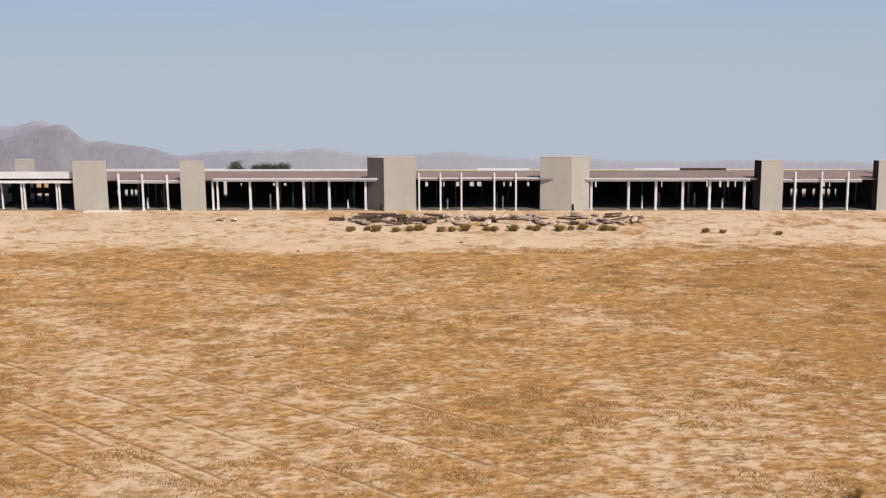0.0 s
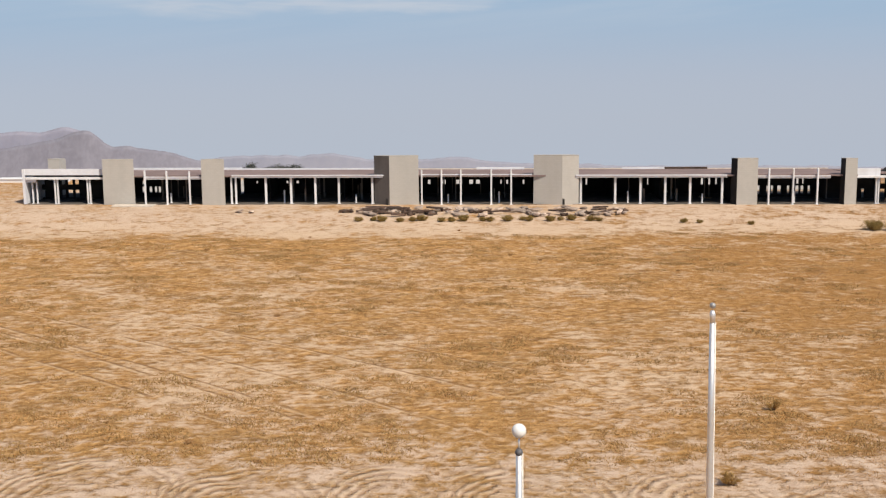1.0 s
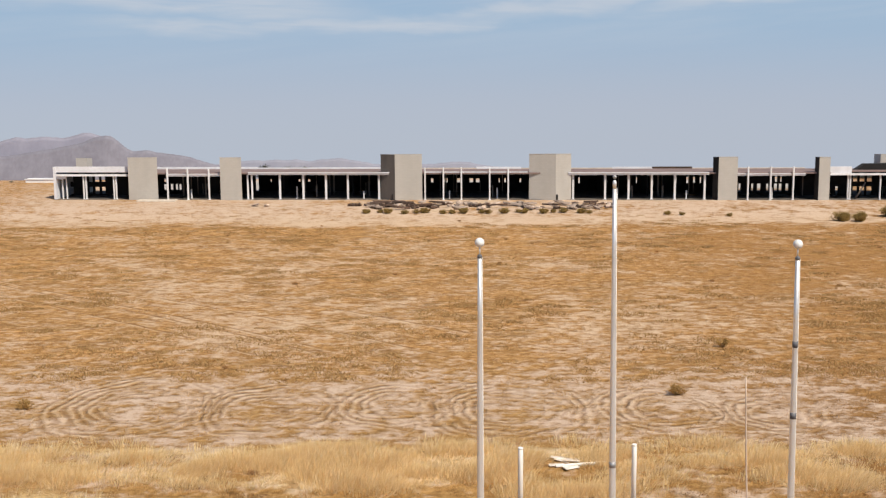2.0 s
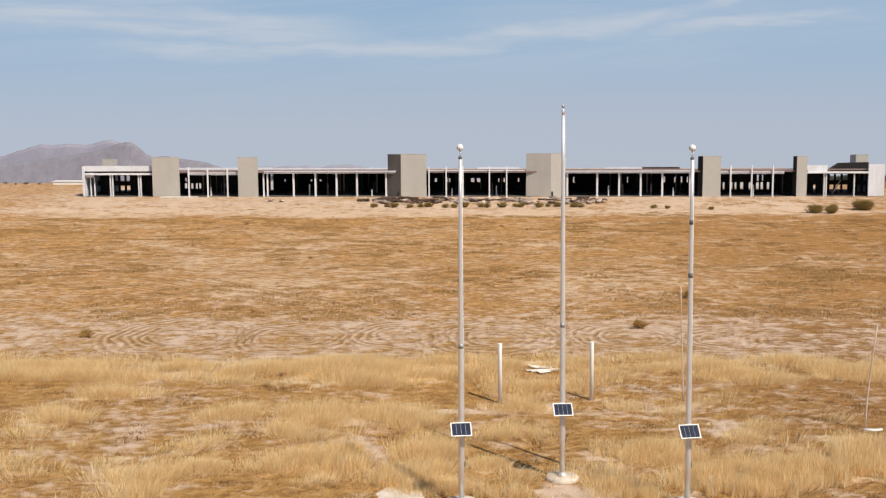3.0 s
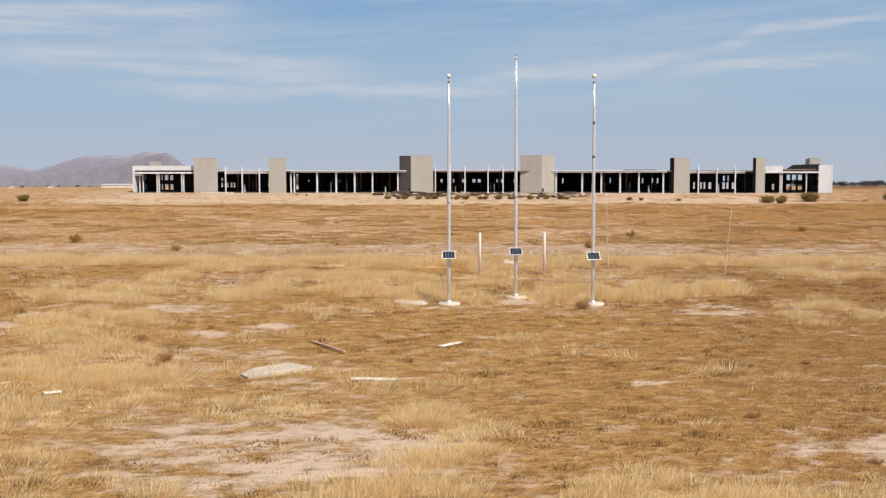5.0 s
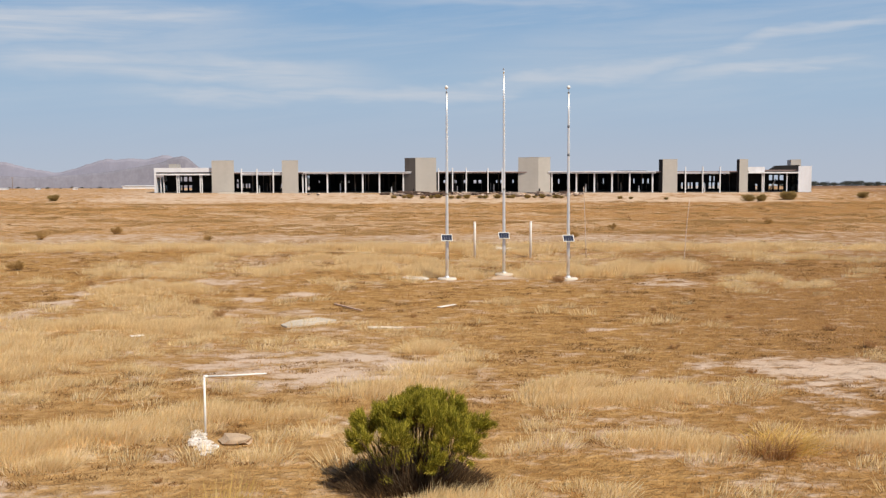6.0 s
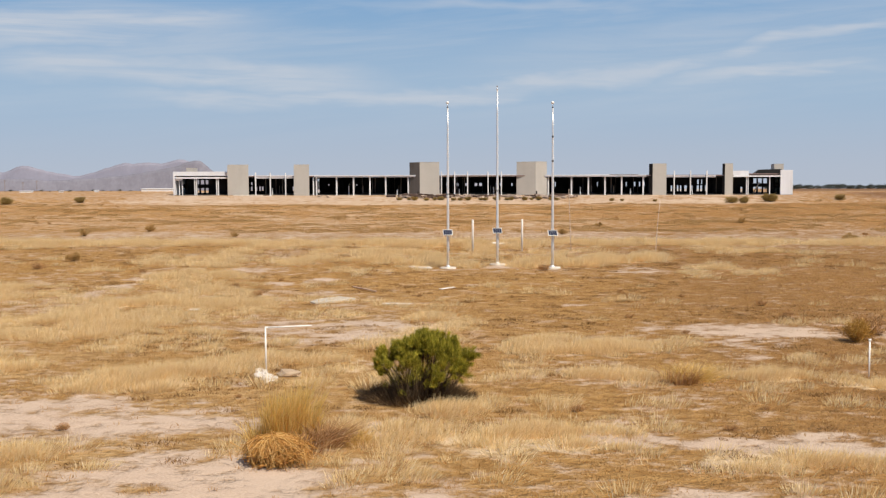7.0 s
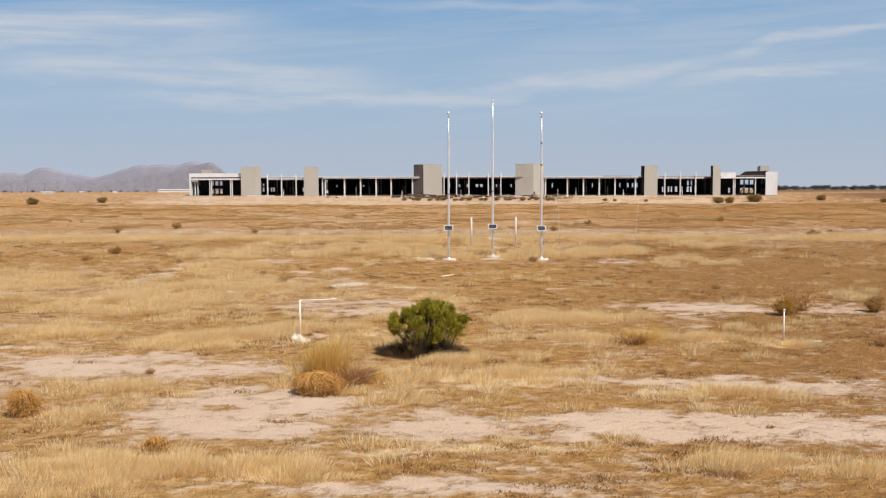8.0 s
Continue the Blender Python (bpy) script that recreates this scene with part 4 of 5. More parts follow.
def lump(bm, centre, size, rng, flat=0.7):
    """A rough broken stone."""
    made = bmesh.ops.create_icosphere(bm, subdivisions=2, radius=1.0)["verts"]
    spin = Matrix.Rotation(rng.uniform(0, 6.3), 4, "Z")
    off = Vector((rng.uniform(0, 50), rng.uniform(0, 50), 0))
    for v in made:
        k = 0.72 + 0.6 * noise.noise(v.co * 1.3 + off) + 0.2 * noise.noise(v.co * 3.1 + off)
        v.co = spin @ Vector((v.co.x * size[0] * k, v.co.y * size[1] * k, v.co.z * size[2] * k * flat)) + Vector(centre)
    return bm


def pipe_riser(x, y, height, arm, stones, turn):
    p = thing("pipe_riser", x, y, None, turn, "white pipe riser" + (" with long level arm above broken white rubble" if arm else " standing alone in dry grass"), "pipe")
    part("upright", tube(bmesh.new(), [(0, 0, -0.2), (0, 0, height)], 0.03, 12), M_PVC, p)
    if arm:
        part("elbow", tube(bmesh.new(), [(-0.02, 0, height - 0.07), (0.0, 0, height), (0.09, 0, height + 0.004)], 0.037, 12), M_PVC, p)
        part("arm", tube(bmesh.new(), [(0.05, 0, height), (arm * 0.5, 0, height + 0.02), (arm, 0, height + 0.06)], [0.026, 0.024, 0.021], 12), M_PVC, p)
    else:
        part("cap", tube(bmesh.new(), [(0, 0, height - 0.06), (0, 0, height + 0.01)], 0.048, 12), M_PVC, p)
    rng = random.Random(int(x * 10) + 3)
    for k in range(stones):
        s = rng.uniform(0.05, 0.14)
        u = rng.random()
        px, py = -0.33 + 0.75 * u + rng.gauss(0, 0.07), 0.2 - 1.9 * u + rng.gauss(0, 0.14)
        st = part("rubble_piece", lump(bmesh.new(), (0, 0, 0.02), (s * 1.7, s * 1.1, s * 0.9), rng), M_PLASTER)
        st.matrix_basis = pose(x + px, y + py, ground_z(x + px, y + py))
        tagged(st, "broken lump of white rubble on dry ground", "rubble", "white rubble at the riser")


pipe_riser(-4.92, -36.5, 1.55, 1.62, 42, 4)
pipe_riser(15.85, -37.0, 1.30, 0, 0, 0)
rock = part("rock", lump(bmesh.new(), (0, 0, 0.05), (0.45, 0.6, 0.28), random.Random(8)), M_ROCK)
rock.matrix_basis = pose(-4.0, -37.2, ground_z(-4.0, -37.2))
tagged(rock, "tan weathered boulder half sunk in dry grass", "rock")


# ================= slabs and boards lying about =================
def lying_slab(name, plan, z, thick, mat, label, category):
    cx, cy = sum(p[0] for p in plan) / len(plan), sum(p[1] for p in plan) / len(plan)
    bm = prism(bmesh.new(), [(x - cx, y - cy) for x, y in plan], -0.1, thick)
    bmesh.ops.bevel(bm, geom=list(bm.edges), offset=0.015, segments=1, affect="EDGES")
    ob = part(name, bm, mat)
    ob.matrix_basis = pose(cx, cy, ground_z(cx, cy) + z, 0.8, -0.6, 0)
    return tagged(ob, label, category)


lying_slab("concrete_slab", [(-5.42, -17.38), (-4.18, -16.3), (-5.13, -15.62), (-6.16, -16.47), (-6.44, -17.4), (-6.08, -17.9)], 0.02, 0.08, M_PALESLAB, "pale flat concrete slab sunk in straw", "slab")
lying_slab("concrete_slab", [(-2.85, 0.2), (-2.3, -0.55), (-1.15, -0.65), (-1.0, -0.2), (-1.35, 0.9), (-2.4, 1.1)], -0.02, 0.06, M_FOOT, "broken pale concrete slab beside a flagpole footing", "slab")


def lying_board(x0, y0, x1, y1, wide, thick, mat, label, tip=0.0):
    d = math.hypot(x1 - x0, y1 - y0)
    bm = boxed((0, -wide / 2, 0), (d, wide / 2, thick), 0.008)
    ob = part("plank", bm, mat)
    ob.matrix_basis = pose(x0, y0, ground_z(x0, y0) + 0.03, 0, -tip, math.degrees(math.atan2(y1 - y0, x1 - x0)))
    return tagged(ob, label, "plank", "boards on the ground")


lying_board(-2.62, -18.0, -1.1, -18.1, 0.30, 0.05, M_BOARD, "white painted board lying flat on dry growth")
lying_board(-1.1, -18.05, -0.2, -17.9, 0.10, 0.05, M_WOOD, "thin brown stick lying on dry growth")
lying_board(0.08, -11.95, 0.82, -11.05, 0.24, 0.04, M_BOARD, "small white board lying flat")
lying_board(-4.95, -11.1, -3.4, -13.4, 0.10, 0.06, M_WOOD, "long brown plank lying on dry growth", 0.4)
lying_board(2.95, 16.2, 4.85, 16.55, 0.10, 0.08, M_PVC, "white pipe lying in dry grass", 1.0)
for k, (dx, dy, a) in enumerate(((0, 0, 12), (0.25, 0.5, -20), (0.5, -0.3, 30), (0.1, 0.7, 5), (0.6, 0.4, -8))):
    ob = part("broken_panel", boxed((-0.3, -0.16, 0), (0.3, 0.16, 0.03), 0.008), M_BOARD)
    ob.matrix_basis = pose(3.0 + dx, 16.4 + dy, ground_z(3, 16.4) + 0.03 + 0.012 * k, 6 * (k % 3 - 1), 8 * (k % 2), a)
    tagged(ob, "broken white panel in a small heap", "panel", "heap of broken panels")
lying_board(16.6, -37.6, 17.25, -37.75, 0.1, 0.04, M_BOARD, "small white stake lying in dry grass")
lying_board(-11.95, -20.5, -11.5, -20.25, 0.3, 0.03, M_BOARD, "small white scrap lying in straw")

# low kerb ring, half buried
ring = bmesh.new()
pts = [(1.32 * math.cos(a), 1.05 * math.sin(a), -0.02 + 0.05 * math.sin(3 * a)) for a in np.linspace(2.9, 6.6, 26)]
tube(ring, pts, [0.075 + 0.03 * math.sin(5 * k) for k in range(26)], 8)
tagged(part("kerb_ring", ring, M_ROCK), "low ring of crumbling pale concrete, half buried", "kerb").matrix_basis = pose(3.3, -1.2, ground_z(3.3, -1.2) - 0.04)


# ================= rubble before the building =================
def build_rubble():
    rng = random.Random(21)
    for k in range(124):
        x = rng.uniform(-11.5, 15.5) if k > 8 else (rng.uniform(-13.8, -9) if k > 1 else rng.uniform(-24.2, -22.4))
        y = rng.uniform(98.9, 102.9)
        z = ground_z(x, y)
        kind = "slab" if x < -20 else rng.choice(("slab", "slab", "slab", "slab", "beam", "heap")) if x > -4 else rng.choice(("slab", "beam", "heap"))
        if kind == "slab":
            w, d = rng.uniform(0.35, 1.2), rng.uniform(0.25, 0.6)
            plan = [(w * math.cos(a) * rng.uniform(0.7, 1), d * math.sin(a) * rng.uniform(0.7, 1)) for a in np.linspace(0, 2 * math.pi, 7)[:-1]]
            bm, mat, word = prism(bmesh.new(), plan, 0, 0.13), M_RUBBLE, "broken grey concrete slab tipped on a rubble row"
            m = pose(x, y, z + rng.uniform(0.06, 0.22), rng.uniform(-15, 15), rng.uniform(-12, 12), rng.uniform(0, 180))
        elif kind == "beam":
            ln = rng.uniform(0.8, 2.8)
            bm, mat, word = boxed((-ln / 2, -0.1, 0), (ln / 2, 0.1, 0.16), 0.015), M_TIMBER, "dark weathered beam lying on a rubble row"
            m = pose(x, y, z + rng.uniform(0.06, 0.36), 0, rng.uniform(-9, 9), rng.uniform(-30, 30))
        else:
            bm, mat, word = bmesh.new(), M_TIMBER, "dark tangled lump of rubble on sandy ground"
            for _ in range(3):
                lump(bm, (rng.uniform(-0.4, 0.4), rng.uniform(-0.2, 0.2), 0.15), (rng.uniform(0.2, 0.45), rng.uniform(0.15, 0.3), rng.uniform(0.2, 0.4)), rng)
            m = pose(x, y, z)
        ob = part("rubble_" + {"slab": "slab", "beam": "beam", "heap": "lump"}[kind], bm, mat)
        ob.matrix_basis = m
        tagged(ob, word, "rubble", "rubble row before the building")
    for x, y, ln in ((-9.2, 102.6, 3.6), (-7.6, 101.9, 2.4)):
        ob = part("rubble_beam", boxed((-ln / 2, -0.18, 0), (ln / 2, 0.18, 0.3), 0.02), M_TIMBER)
        ob.matrix_basis = pose(x, y, ground_z(x, y) + 0.15, 0, 1, 2)
        tagged(ob, "long dark beam lying on a rubble row", "rubble", "rubble row before the building")
    ob = part("spoil_bank", lump(bmesh.new(), (0, 0, 0), (10.0, 1.6, 0.55), rng), M_ROCK)
    ob.matrix_basis = pose(0, 103.0, ground_z(0, 103) - 0.2)
    tagged(ob, "long low bank of tan spoil under the rubble", "bank")


build_rubble()


# ================= plants =================
def blades(roots, heights, widths, leans, rng, bow=None):
    """Arrays of thin three-cornered blades, each its own island."""
    k = len(roots)
    az = rng.uniform(0, 2 * np.pi, k)
    face = rng.uniform(0, 2 * np.pi, k)
    side = np.stack([np.cos(face), np.sin(face), np.zeros(k)], 1) * widths[:, None] / 2
    tip = roots + np.stack([np.cos(az) * leans, np.sin(az) * leans, heights], 1)
    if bow is not None:
        tip = tip + bow
    co = np.stack([roots - side, roots + side, tip], 1).reshape(-1, 3)
    return co, np.arange(k * 3).reshape(-1, 3)


def scatter_grass():
    rng = np.random.default_rng(4)

    def candidates(k, y0, y1, grow):
        y = y0 + (y1 - y0) * rng.random(k) ** grow
        x = 3 + (rng.random(k) * 2 - 1) * (7 + (y + 88) * 0.40)
        return x, y

    def tufts(name, x, y, height, blades_each, radius, width, mat, label, lean):
        k = len(x)
        r = radius * np.sqrt(rng.random((k, blades_each)))
        a = rng.uniform(0, 2 * np.pi, (k, blades_each))
        px, py = (x[:, None] + r * np.cos(a)).ravel(), (y[:, None] + r * np.sin(a)).ravel()
        roots = np.stack([px, py, land(px, py) - 0.02], 1)
        hs = (height[:, None] * rng.uniform(0.55, 1.15, (k, blades_each))).ravel()
        co, faces = blades(roots, hs, width * rng.uniform(0.6, 1.4, len(px)), hs * lean * rng.random(len(px)), rng)
        tagged(new(name, mesh_from(name, co, faces, mat, False)), label, "grass", kind="stuff")

    # tall straw: domed clumps, and thin stands between
    x, y = candidates(230000, -62, 19, 0.8)
    thick = strawness(x, y) * np.clip(1 - 1.35 * bareness(x, y), 0, 1)
    keep = rng.random(len(x)) < thick**1.2 * (0.06 + step(fbm(x, y * 1.6, 1.9, 83, 3), 0.45, 0.57))
    x, y = x[keep][:15000], y[keep][:15000]
    k, each = len(x), 90
    size = (rng.uniform(0.24, 0.60, k) * (1 + 0.3 * step(y, -5, 1)))[:, None]
    r = np.sqrt(rng.random((k, each)))
    a = rng.uniform(0, 2 * np.pi, (k, each))
    px, py = (x[:, None] + size * 1.15 * r * np.cos(a)).ravel(), (y[:, None] + size * 0.9 * r * np.sin(a)).ravel()
    tall = size * rng.uniform(0.65, 1.05, (k, 1))
    hs = (tall * (1.0 - 0.5 * r**2) * rng.uniform(0.6, 1.08, (k, each))).ravel()
    roots = np.stack([px, py, land(px, py) - 0.02], 1)
    out = 0.42 * r * tall
    nod = tall * rng.normal(0.16, 0.16, (k, 1))
    bow = np.stack([(out * np.cos(a) + nod).ravel(), (out * np.sin(a)).ravel(), 0 * px], 1)
    co, faces = blades(roots, hs, 0.019 * rng.uniform(0.6, 1.4, len(px)), hs * 0.4 * rng.random(len(px)), rng, bow)
    tagged(new("straw_grass", mesh_from("straw_grass", co, faces, M_GRASS, False)), "pale golden dry grass in loose uneven clumps", "grass", kind="stuff")
    x, y = candidates(60000, -62, 19, 0.8)
    keep = rng.random(len(x)) < strawness(x, y) * np.clip(1 - 1.3 * bareness(x, y), 0, 1) * 0.2
    x, y = x[keep], y[keep]
    tufts("thin_straw", x, y, 0.10 + 0.22 * rng.random(len(x)), 12, 0.26, 0.014, M_GRASS, "thin pale dry grass between the clumps", 0.8)
    # tall bunches in the bed round the flagpoles
    x, y = rng.uniform(-4, 15, 3400), rng.uniform(-1.6, 6, 3400)
    clear = (np.hypot((x - 3.3) / 1.5, (y - 1.2) / 1.6) > 1) & (np.hypot(x, (y + 0.9) / 1.2) > 0.9) & (np.hypot(x - 6.9, (y + 1.0) / 1.2) > 0.9) & (np.hypot((x + 2) / 1.3, (y + 0.5) / 1.6) > 1)
    keep = clear & (rng.random(len(x)) < 0.95 * blobs(x, y, STRAW_BED, 11) * step(fbm(x, y, 1.3, 131, 3), 0.36, 0.52))
    x, y = x[keep], y[keep]
    tufts("bunch_grass", x, y, 0.34 + 0.34 * rng.random(len(x)), 60, 0.2, 0.02, M_GRASS, "tall pale bunches of dry grass round the flagpoles", 0.45)
    # low brown growth
    x, y = candidates(70000, -62, 19, 0.8)
    keep = rng.random(len(x)) < np.clip(1 - 1.2 * bareness(x, y), 0.04, 1) * (1 - 0.7 * strawness(x, y)) * 0.6
    x, y = x[keep], y[keep]
    tufts("brown_growth", x, y, 0.06 + 0.10 * rng.random(len(x)), 8, 0.22, 0.022, M_SCRUB, "low rust-brown dead growth matting the ground", 0.9)
    # brown mounds of dead scrub, and flatter, broader mats of it over the old field
    for name, mat, y0, y1, count, most, each, broad, high, width, label in (
            ("scrub_mounds", M_DEADSCRUB, -60, 18, 14000, 1500, 70, (0.15, 0.4), 0.5, 0.036, "low mounds of dark brown dead scrub"),
            ("field_scrub", M_MAT, 28, 96, 14000, 2000, 130, (0.3, 0.8), 0.26, 0.07, "flat mats of dull brown dead scrub")):
        x, y = candidates(count, y0, y1, 1.0)
        keep = rng.random(len(x)) < np.clip(1.0 - 1.1 * bareness(x, y), 0, 1) * step(fbm(x, y, 5.0, 97, 4), 0.44, 0.66) * (0.35 if y1 < 20 else 0.75)
        x, y = x[keep][:most], y[keep][:most]
        k = len(x)
        size = rng.uniform(*broad, k)[:, None]
        r = np.sqrt(rng.random((k, each)))
        a = rng.uniform(0, 2 * np.pi, (k, each))
        px, py = (x[:, None] + size * 1.5 * r * np.cos(a)).ravel(), (y[:, None] + size * r * np.sin(a)).ravel()
        hs = (size * high * (1.0 - 0.6 * r**2) * rng.uniform(0.5, 1.1, (k, each))).ravel()
        roots = np.stack([px, py, land(px, py) - 0.02], 1)
        co, faces = blades(roots, hs, width * rng.uniform(0.6, 1.4, len(px)), hs * 1.5 * rng.random(len(px)), rng)
        tagged(new(name, mesh_from(name, co, faces, mat, False)), label, "scrub", kind="stuff")
    # the far field
    x, y = candidates(60000, 19, 104, 1.0)
    keep = rng.random(len(x)) < np.clip(1.05 - 1.25 * bareness(x, y), 0, 1) * step(fbm(x, y, 2.0, 87, 4), 0.36, 0.66)
    x, y = x[keep], y[keep]
    tufts("field_growth", x, y, 0.04 + 0.07 * rng.random(len(x)), 8, 0.34, 0.05, M_SCRUB, "ochre dead weeds over the old field", 1.0)


scatter_grass()


def shrub_mesh(name, mat, seed, wide, high, leaves, leaf, upright, stems=26, round_top=0.6):
    """Stems and leaves of a shrub as two meshes, one metre scale."""
    rng = np.random.default_rng(seed)
    bm = bmesh.new()
    tips = []
    for _ in range(stems):
        a, out = rng.uniform(0, 2 * np.pi), rng.uniform(0.05, 1.0) ** 0.6
        reach, rise = out * wide * 0.5, high * (1 - round_top * out**2) * rng.uniform(0.7, 1.0)
        p0 = Vector((0.06 * wide * math.cos(a), 0.06 * wide * math.sin(a), -0.05))
        p2 = Vector((reach * math.cos(a), reach * math.sin(a), rise))
        p1 = p0.lerp(p2, 0.5) + Vector((0, 0, -0.06 * high if upright < 0.5 else 0.08 * high)) + Vector(rng.normal(0, 0.03 * wide, 3))
        tube(bm, [p0, p1, p2], [0.016 * high, 0.011 * high, 0.004 * high], 4, False)
        tips.append((p0, p1, p2))
    me = bpy.data.meshes.new("branchwork")
    bm.to_mesh(me)
    bm.free()
    me.materials.append(M_BARK)
    pick = rng.integers(0, len(tips), leaves)
    t = rng.uniform(0.16, 1.0, leaves) ** 0.7
    p = np.array([[*map(list, tips[i])] for i in range(len(tips))])[pick]
    root = ((1 - t) ** 2)[:, None] * p[:, 0] + (2 * t * (1 - t))[:, None] * p[:, 1] + (t**2)[:, None] * p[:, 2]
    root = root + rng.normal(0, 1, (leaves, 3)) * np.array([0.055 * wide, 0.055 * wide, 0.05 * high])
    root[:, 2] = np.maximum(root[:, 2], 0.02)
    ln = leaf * rng.uniform(0.6, 1.3, leaves)
    way = rng.normal(0, 1, (leaves, 3))
    way[:, 2] = np.abs(way[:, 2]) + upright * 2.2
    out = root * np.array([1, 1, 0.15])
    way += out / (np.linalg.norm(out, axis=1)[:, None] + 1e-6) * 0.8
    way /= np.linalg.norm(way, axis=1)[:, None]
    side = np.cross(way, rng.normal(0, 1, (leaves, 3)))
    side /= np.linalg.norm(side, axis=1)[:, None]
    side *= (ln * 0.13)[:, None]
    co = np.stack([root - side, root + side, root + way * ln[:, None]], 1).reshape(-1, 3)
    return me, mesh_from("leaves", co, np.arange(leaves * 3).reshape(-1, 3), mat, False)


def shrub(name, meshes, x, y, scale, label, category="shrub", group="", turn=0.0, flat=0.8):
    ob = thing(name, x, y, None, turn, label, category, group)
    part("branchwork", meshes[0], None, ob)
    part("foliage", meshes[1], None, ob)
    ob.scale = (scale, scale, scale * flat)
    return ob


def broom_meshes(wide, high, clumps, sprigs, each):
    """Bare stems that fan out from a narrow foot to separate plumes of fine green twigs over an uneven dome."""
    rng = np.random.default_rng(11)
    bm = bmesh.new()
    roots, ways, lens = [], [], []

    def twigs(a, b, count, loose):
        lead = (b - a).normalized() * 0.8 + Vector((0, 0, 0.45))
        at = (0.1 + 0.9 * rng.random(count) ** 0.7)[:, None]
        roots.append(np.array(a) * (1 - at) + np.array(b) * at + rng.normal(0, loose, (count, 3)))
        way = np.array(lead) + rng.normal(0, 0.36, (count, 3))
        ways.append(way / np.linalg.norm(way, axis=1)[:, None])
        lens.append(rng.uniform(0.06, 0.17, count))

    for k in range(clumps):
        a = 2.399 * k + rng.uniform(-0.35, 0.35)
        el = math.radians(-6 + 93 * ((k + 0.5) / clumps) ** 0.85)
        r = rng.uniform(0.24, 0.44)
        shell = rng.uniform(0.74, 1.05) if el < 1.2 else rng.uniform(0.92, 1.02)
        if rng.random() < 0.16:
            continue
        reach = (wide * 0.5 - 0.8 * r) * math.cos(el) * shell
        c = Vector((reach * math.cos(a) + 0.1 * math.sin(el), reach * math.sin(a), high * 0.40 + (high * 0.58 - 0.7 * r) * math.sin(el) * shell))
        foot = Vector((0.42 * reach * math.cos(a) + rng.normal(0, 0.16), 0.42 * reach * math.sin(a) + rng.normal(0, 0.14), -0.05))
        elbow = foot.lerp(c, 0.55) + Vector((rng.normal(0, 0.05), rng.normal(0, 0.05), -0.05 * high))
        tube(bm, [foot, elbow, c], [0.026, 0.018, 0.010], 5, False)
        for _ in range(sprigs):
            d = Vector(rng.normal(0, 1, 3)) + Vector((0.7 * math.cos(a) * math.cos(el), 0.7 * math.sin(a) * math.cos(el), 0.75))
            tip = c + d.normalized() * r * rng.uniform(0.55, 1.1)
            start = elbow.lerp(c, rng.uniform(0.55, 1.0))
            tube(bm, [start, start.lerp(tip, 0.5) + Vector((0, 0, -0.02)), tip], [0.008, 0.006, 0.003], 3, False)
            twigs(start.lerp(tip, 0.35), tip, each, 0.035)
    # bare and half-bare inner shoots
    for _ in range(240):
        a, out = rng.uniform(0, 6.283), rng.uniform(0.1, 0.92)
        foot = Vector((0.4 * out * wide * 0.42 * math.cos(a) + rng.normal(0, 0.22), 0.4 * out * wide * 0.42 * math.sin(a) + rng.normal(0, 0.2), -0.05))
        tip = Vector((out * wide * 0.42 * math.cos(a), out * wide * 0.42 * math.sin(a), high * rng.uniform(0.3, 0.72) * (1.1 - 0.45 * out)))
        tube(bm, [foot, foot.lerp(tip, 0.5) + Vector((0, 0, -0.05)), tip], [0.014, 0.010, 0.004], 4, False)
        if rng.random() < 0.3:
            twigs(foot.lerp(tip, 0.6), tip, 60, 0.05)
    me = bpy.data.meshes.new("branchwork")
    bm.to_mesh(me)
    bm.free()
    me.materials.append(M_BROOMSTEM)
    root, way, ln = np.concatenate(roots), np.concatenate(ways), np.concatenate(lens)
    root[:, 2] = np.maximum(root[:, 2], 0.04)
    side = np.cross(way, rng.normal(0, 1, way.shape))
    side *= 0.0055 / np.linalg.norm(side, axis=1)[:, None]
    co = np.stack([root - side, root + side, root + way * ln[:, None]], 1).reshape(-1, 3)
    return me, mesh_from("leaves", co, np.arange(len(root) * 3).reshape(-1, 3), M_GREEN, False)


BROOM = broom_meshes(3.6, 2.12, 52, 13, 190)
GREEN_BUSH = shrub("green_bush", BROOM, 0.85, -40.6, 1.0, "round bright green desert broom bush with bare stems showing below", "bush", flat=1.0)


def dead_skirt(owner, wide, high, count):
    """Old dead twigs standing thick under the green, and litter round the foot, coloured darker to hold the bush's
    shadow.
    """
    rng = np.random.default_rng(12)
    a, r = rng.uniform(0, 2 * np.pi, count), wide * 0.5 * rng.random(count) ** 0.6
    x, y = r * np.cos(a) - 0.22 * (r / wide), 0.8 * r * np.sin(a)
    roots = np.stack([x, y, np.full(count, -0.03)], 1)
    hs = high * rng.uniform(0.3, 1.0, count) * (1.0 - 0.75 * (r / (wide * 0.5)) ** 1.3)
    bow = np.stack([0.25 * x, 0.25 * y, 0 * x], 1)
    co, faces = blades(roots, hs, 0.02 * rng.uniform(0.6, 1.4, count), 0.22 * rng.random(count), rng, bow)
    part("dead_growth", mesh_from("dead_growth", co, faces, M_SKIRT, False), None, owner, "dead growth under the green, darkened to hold the bush's shadow")


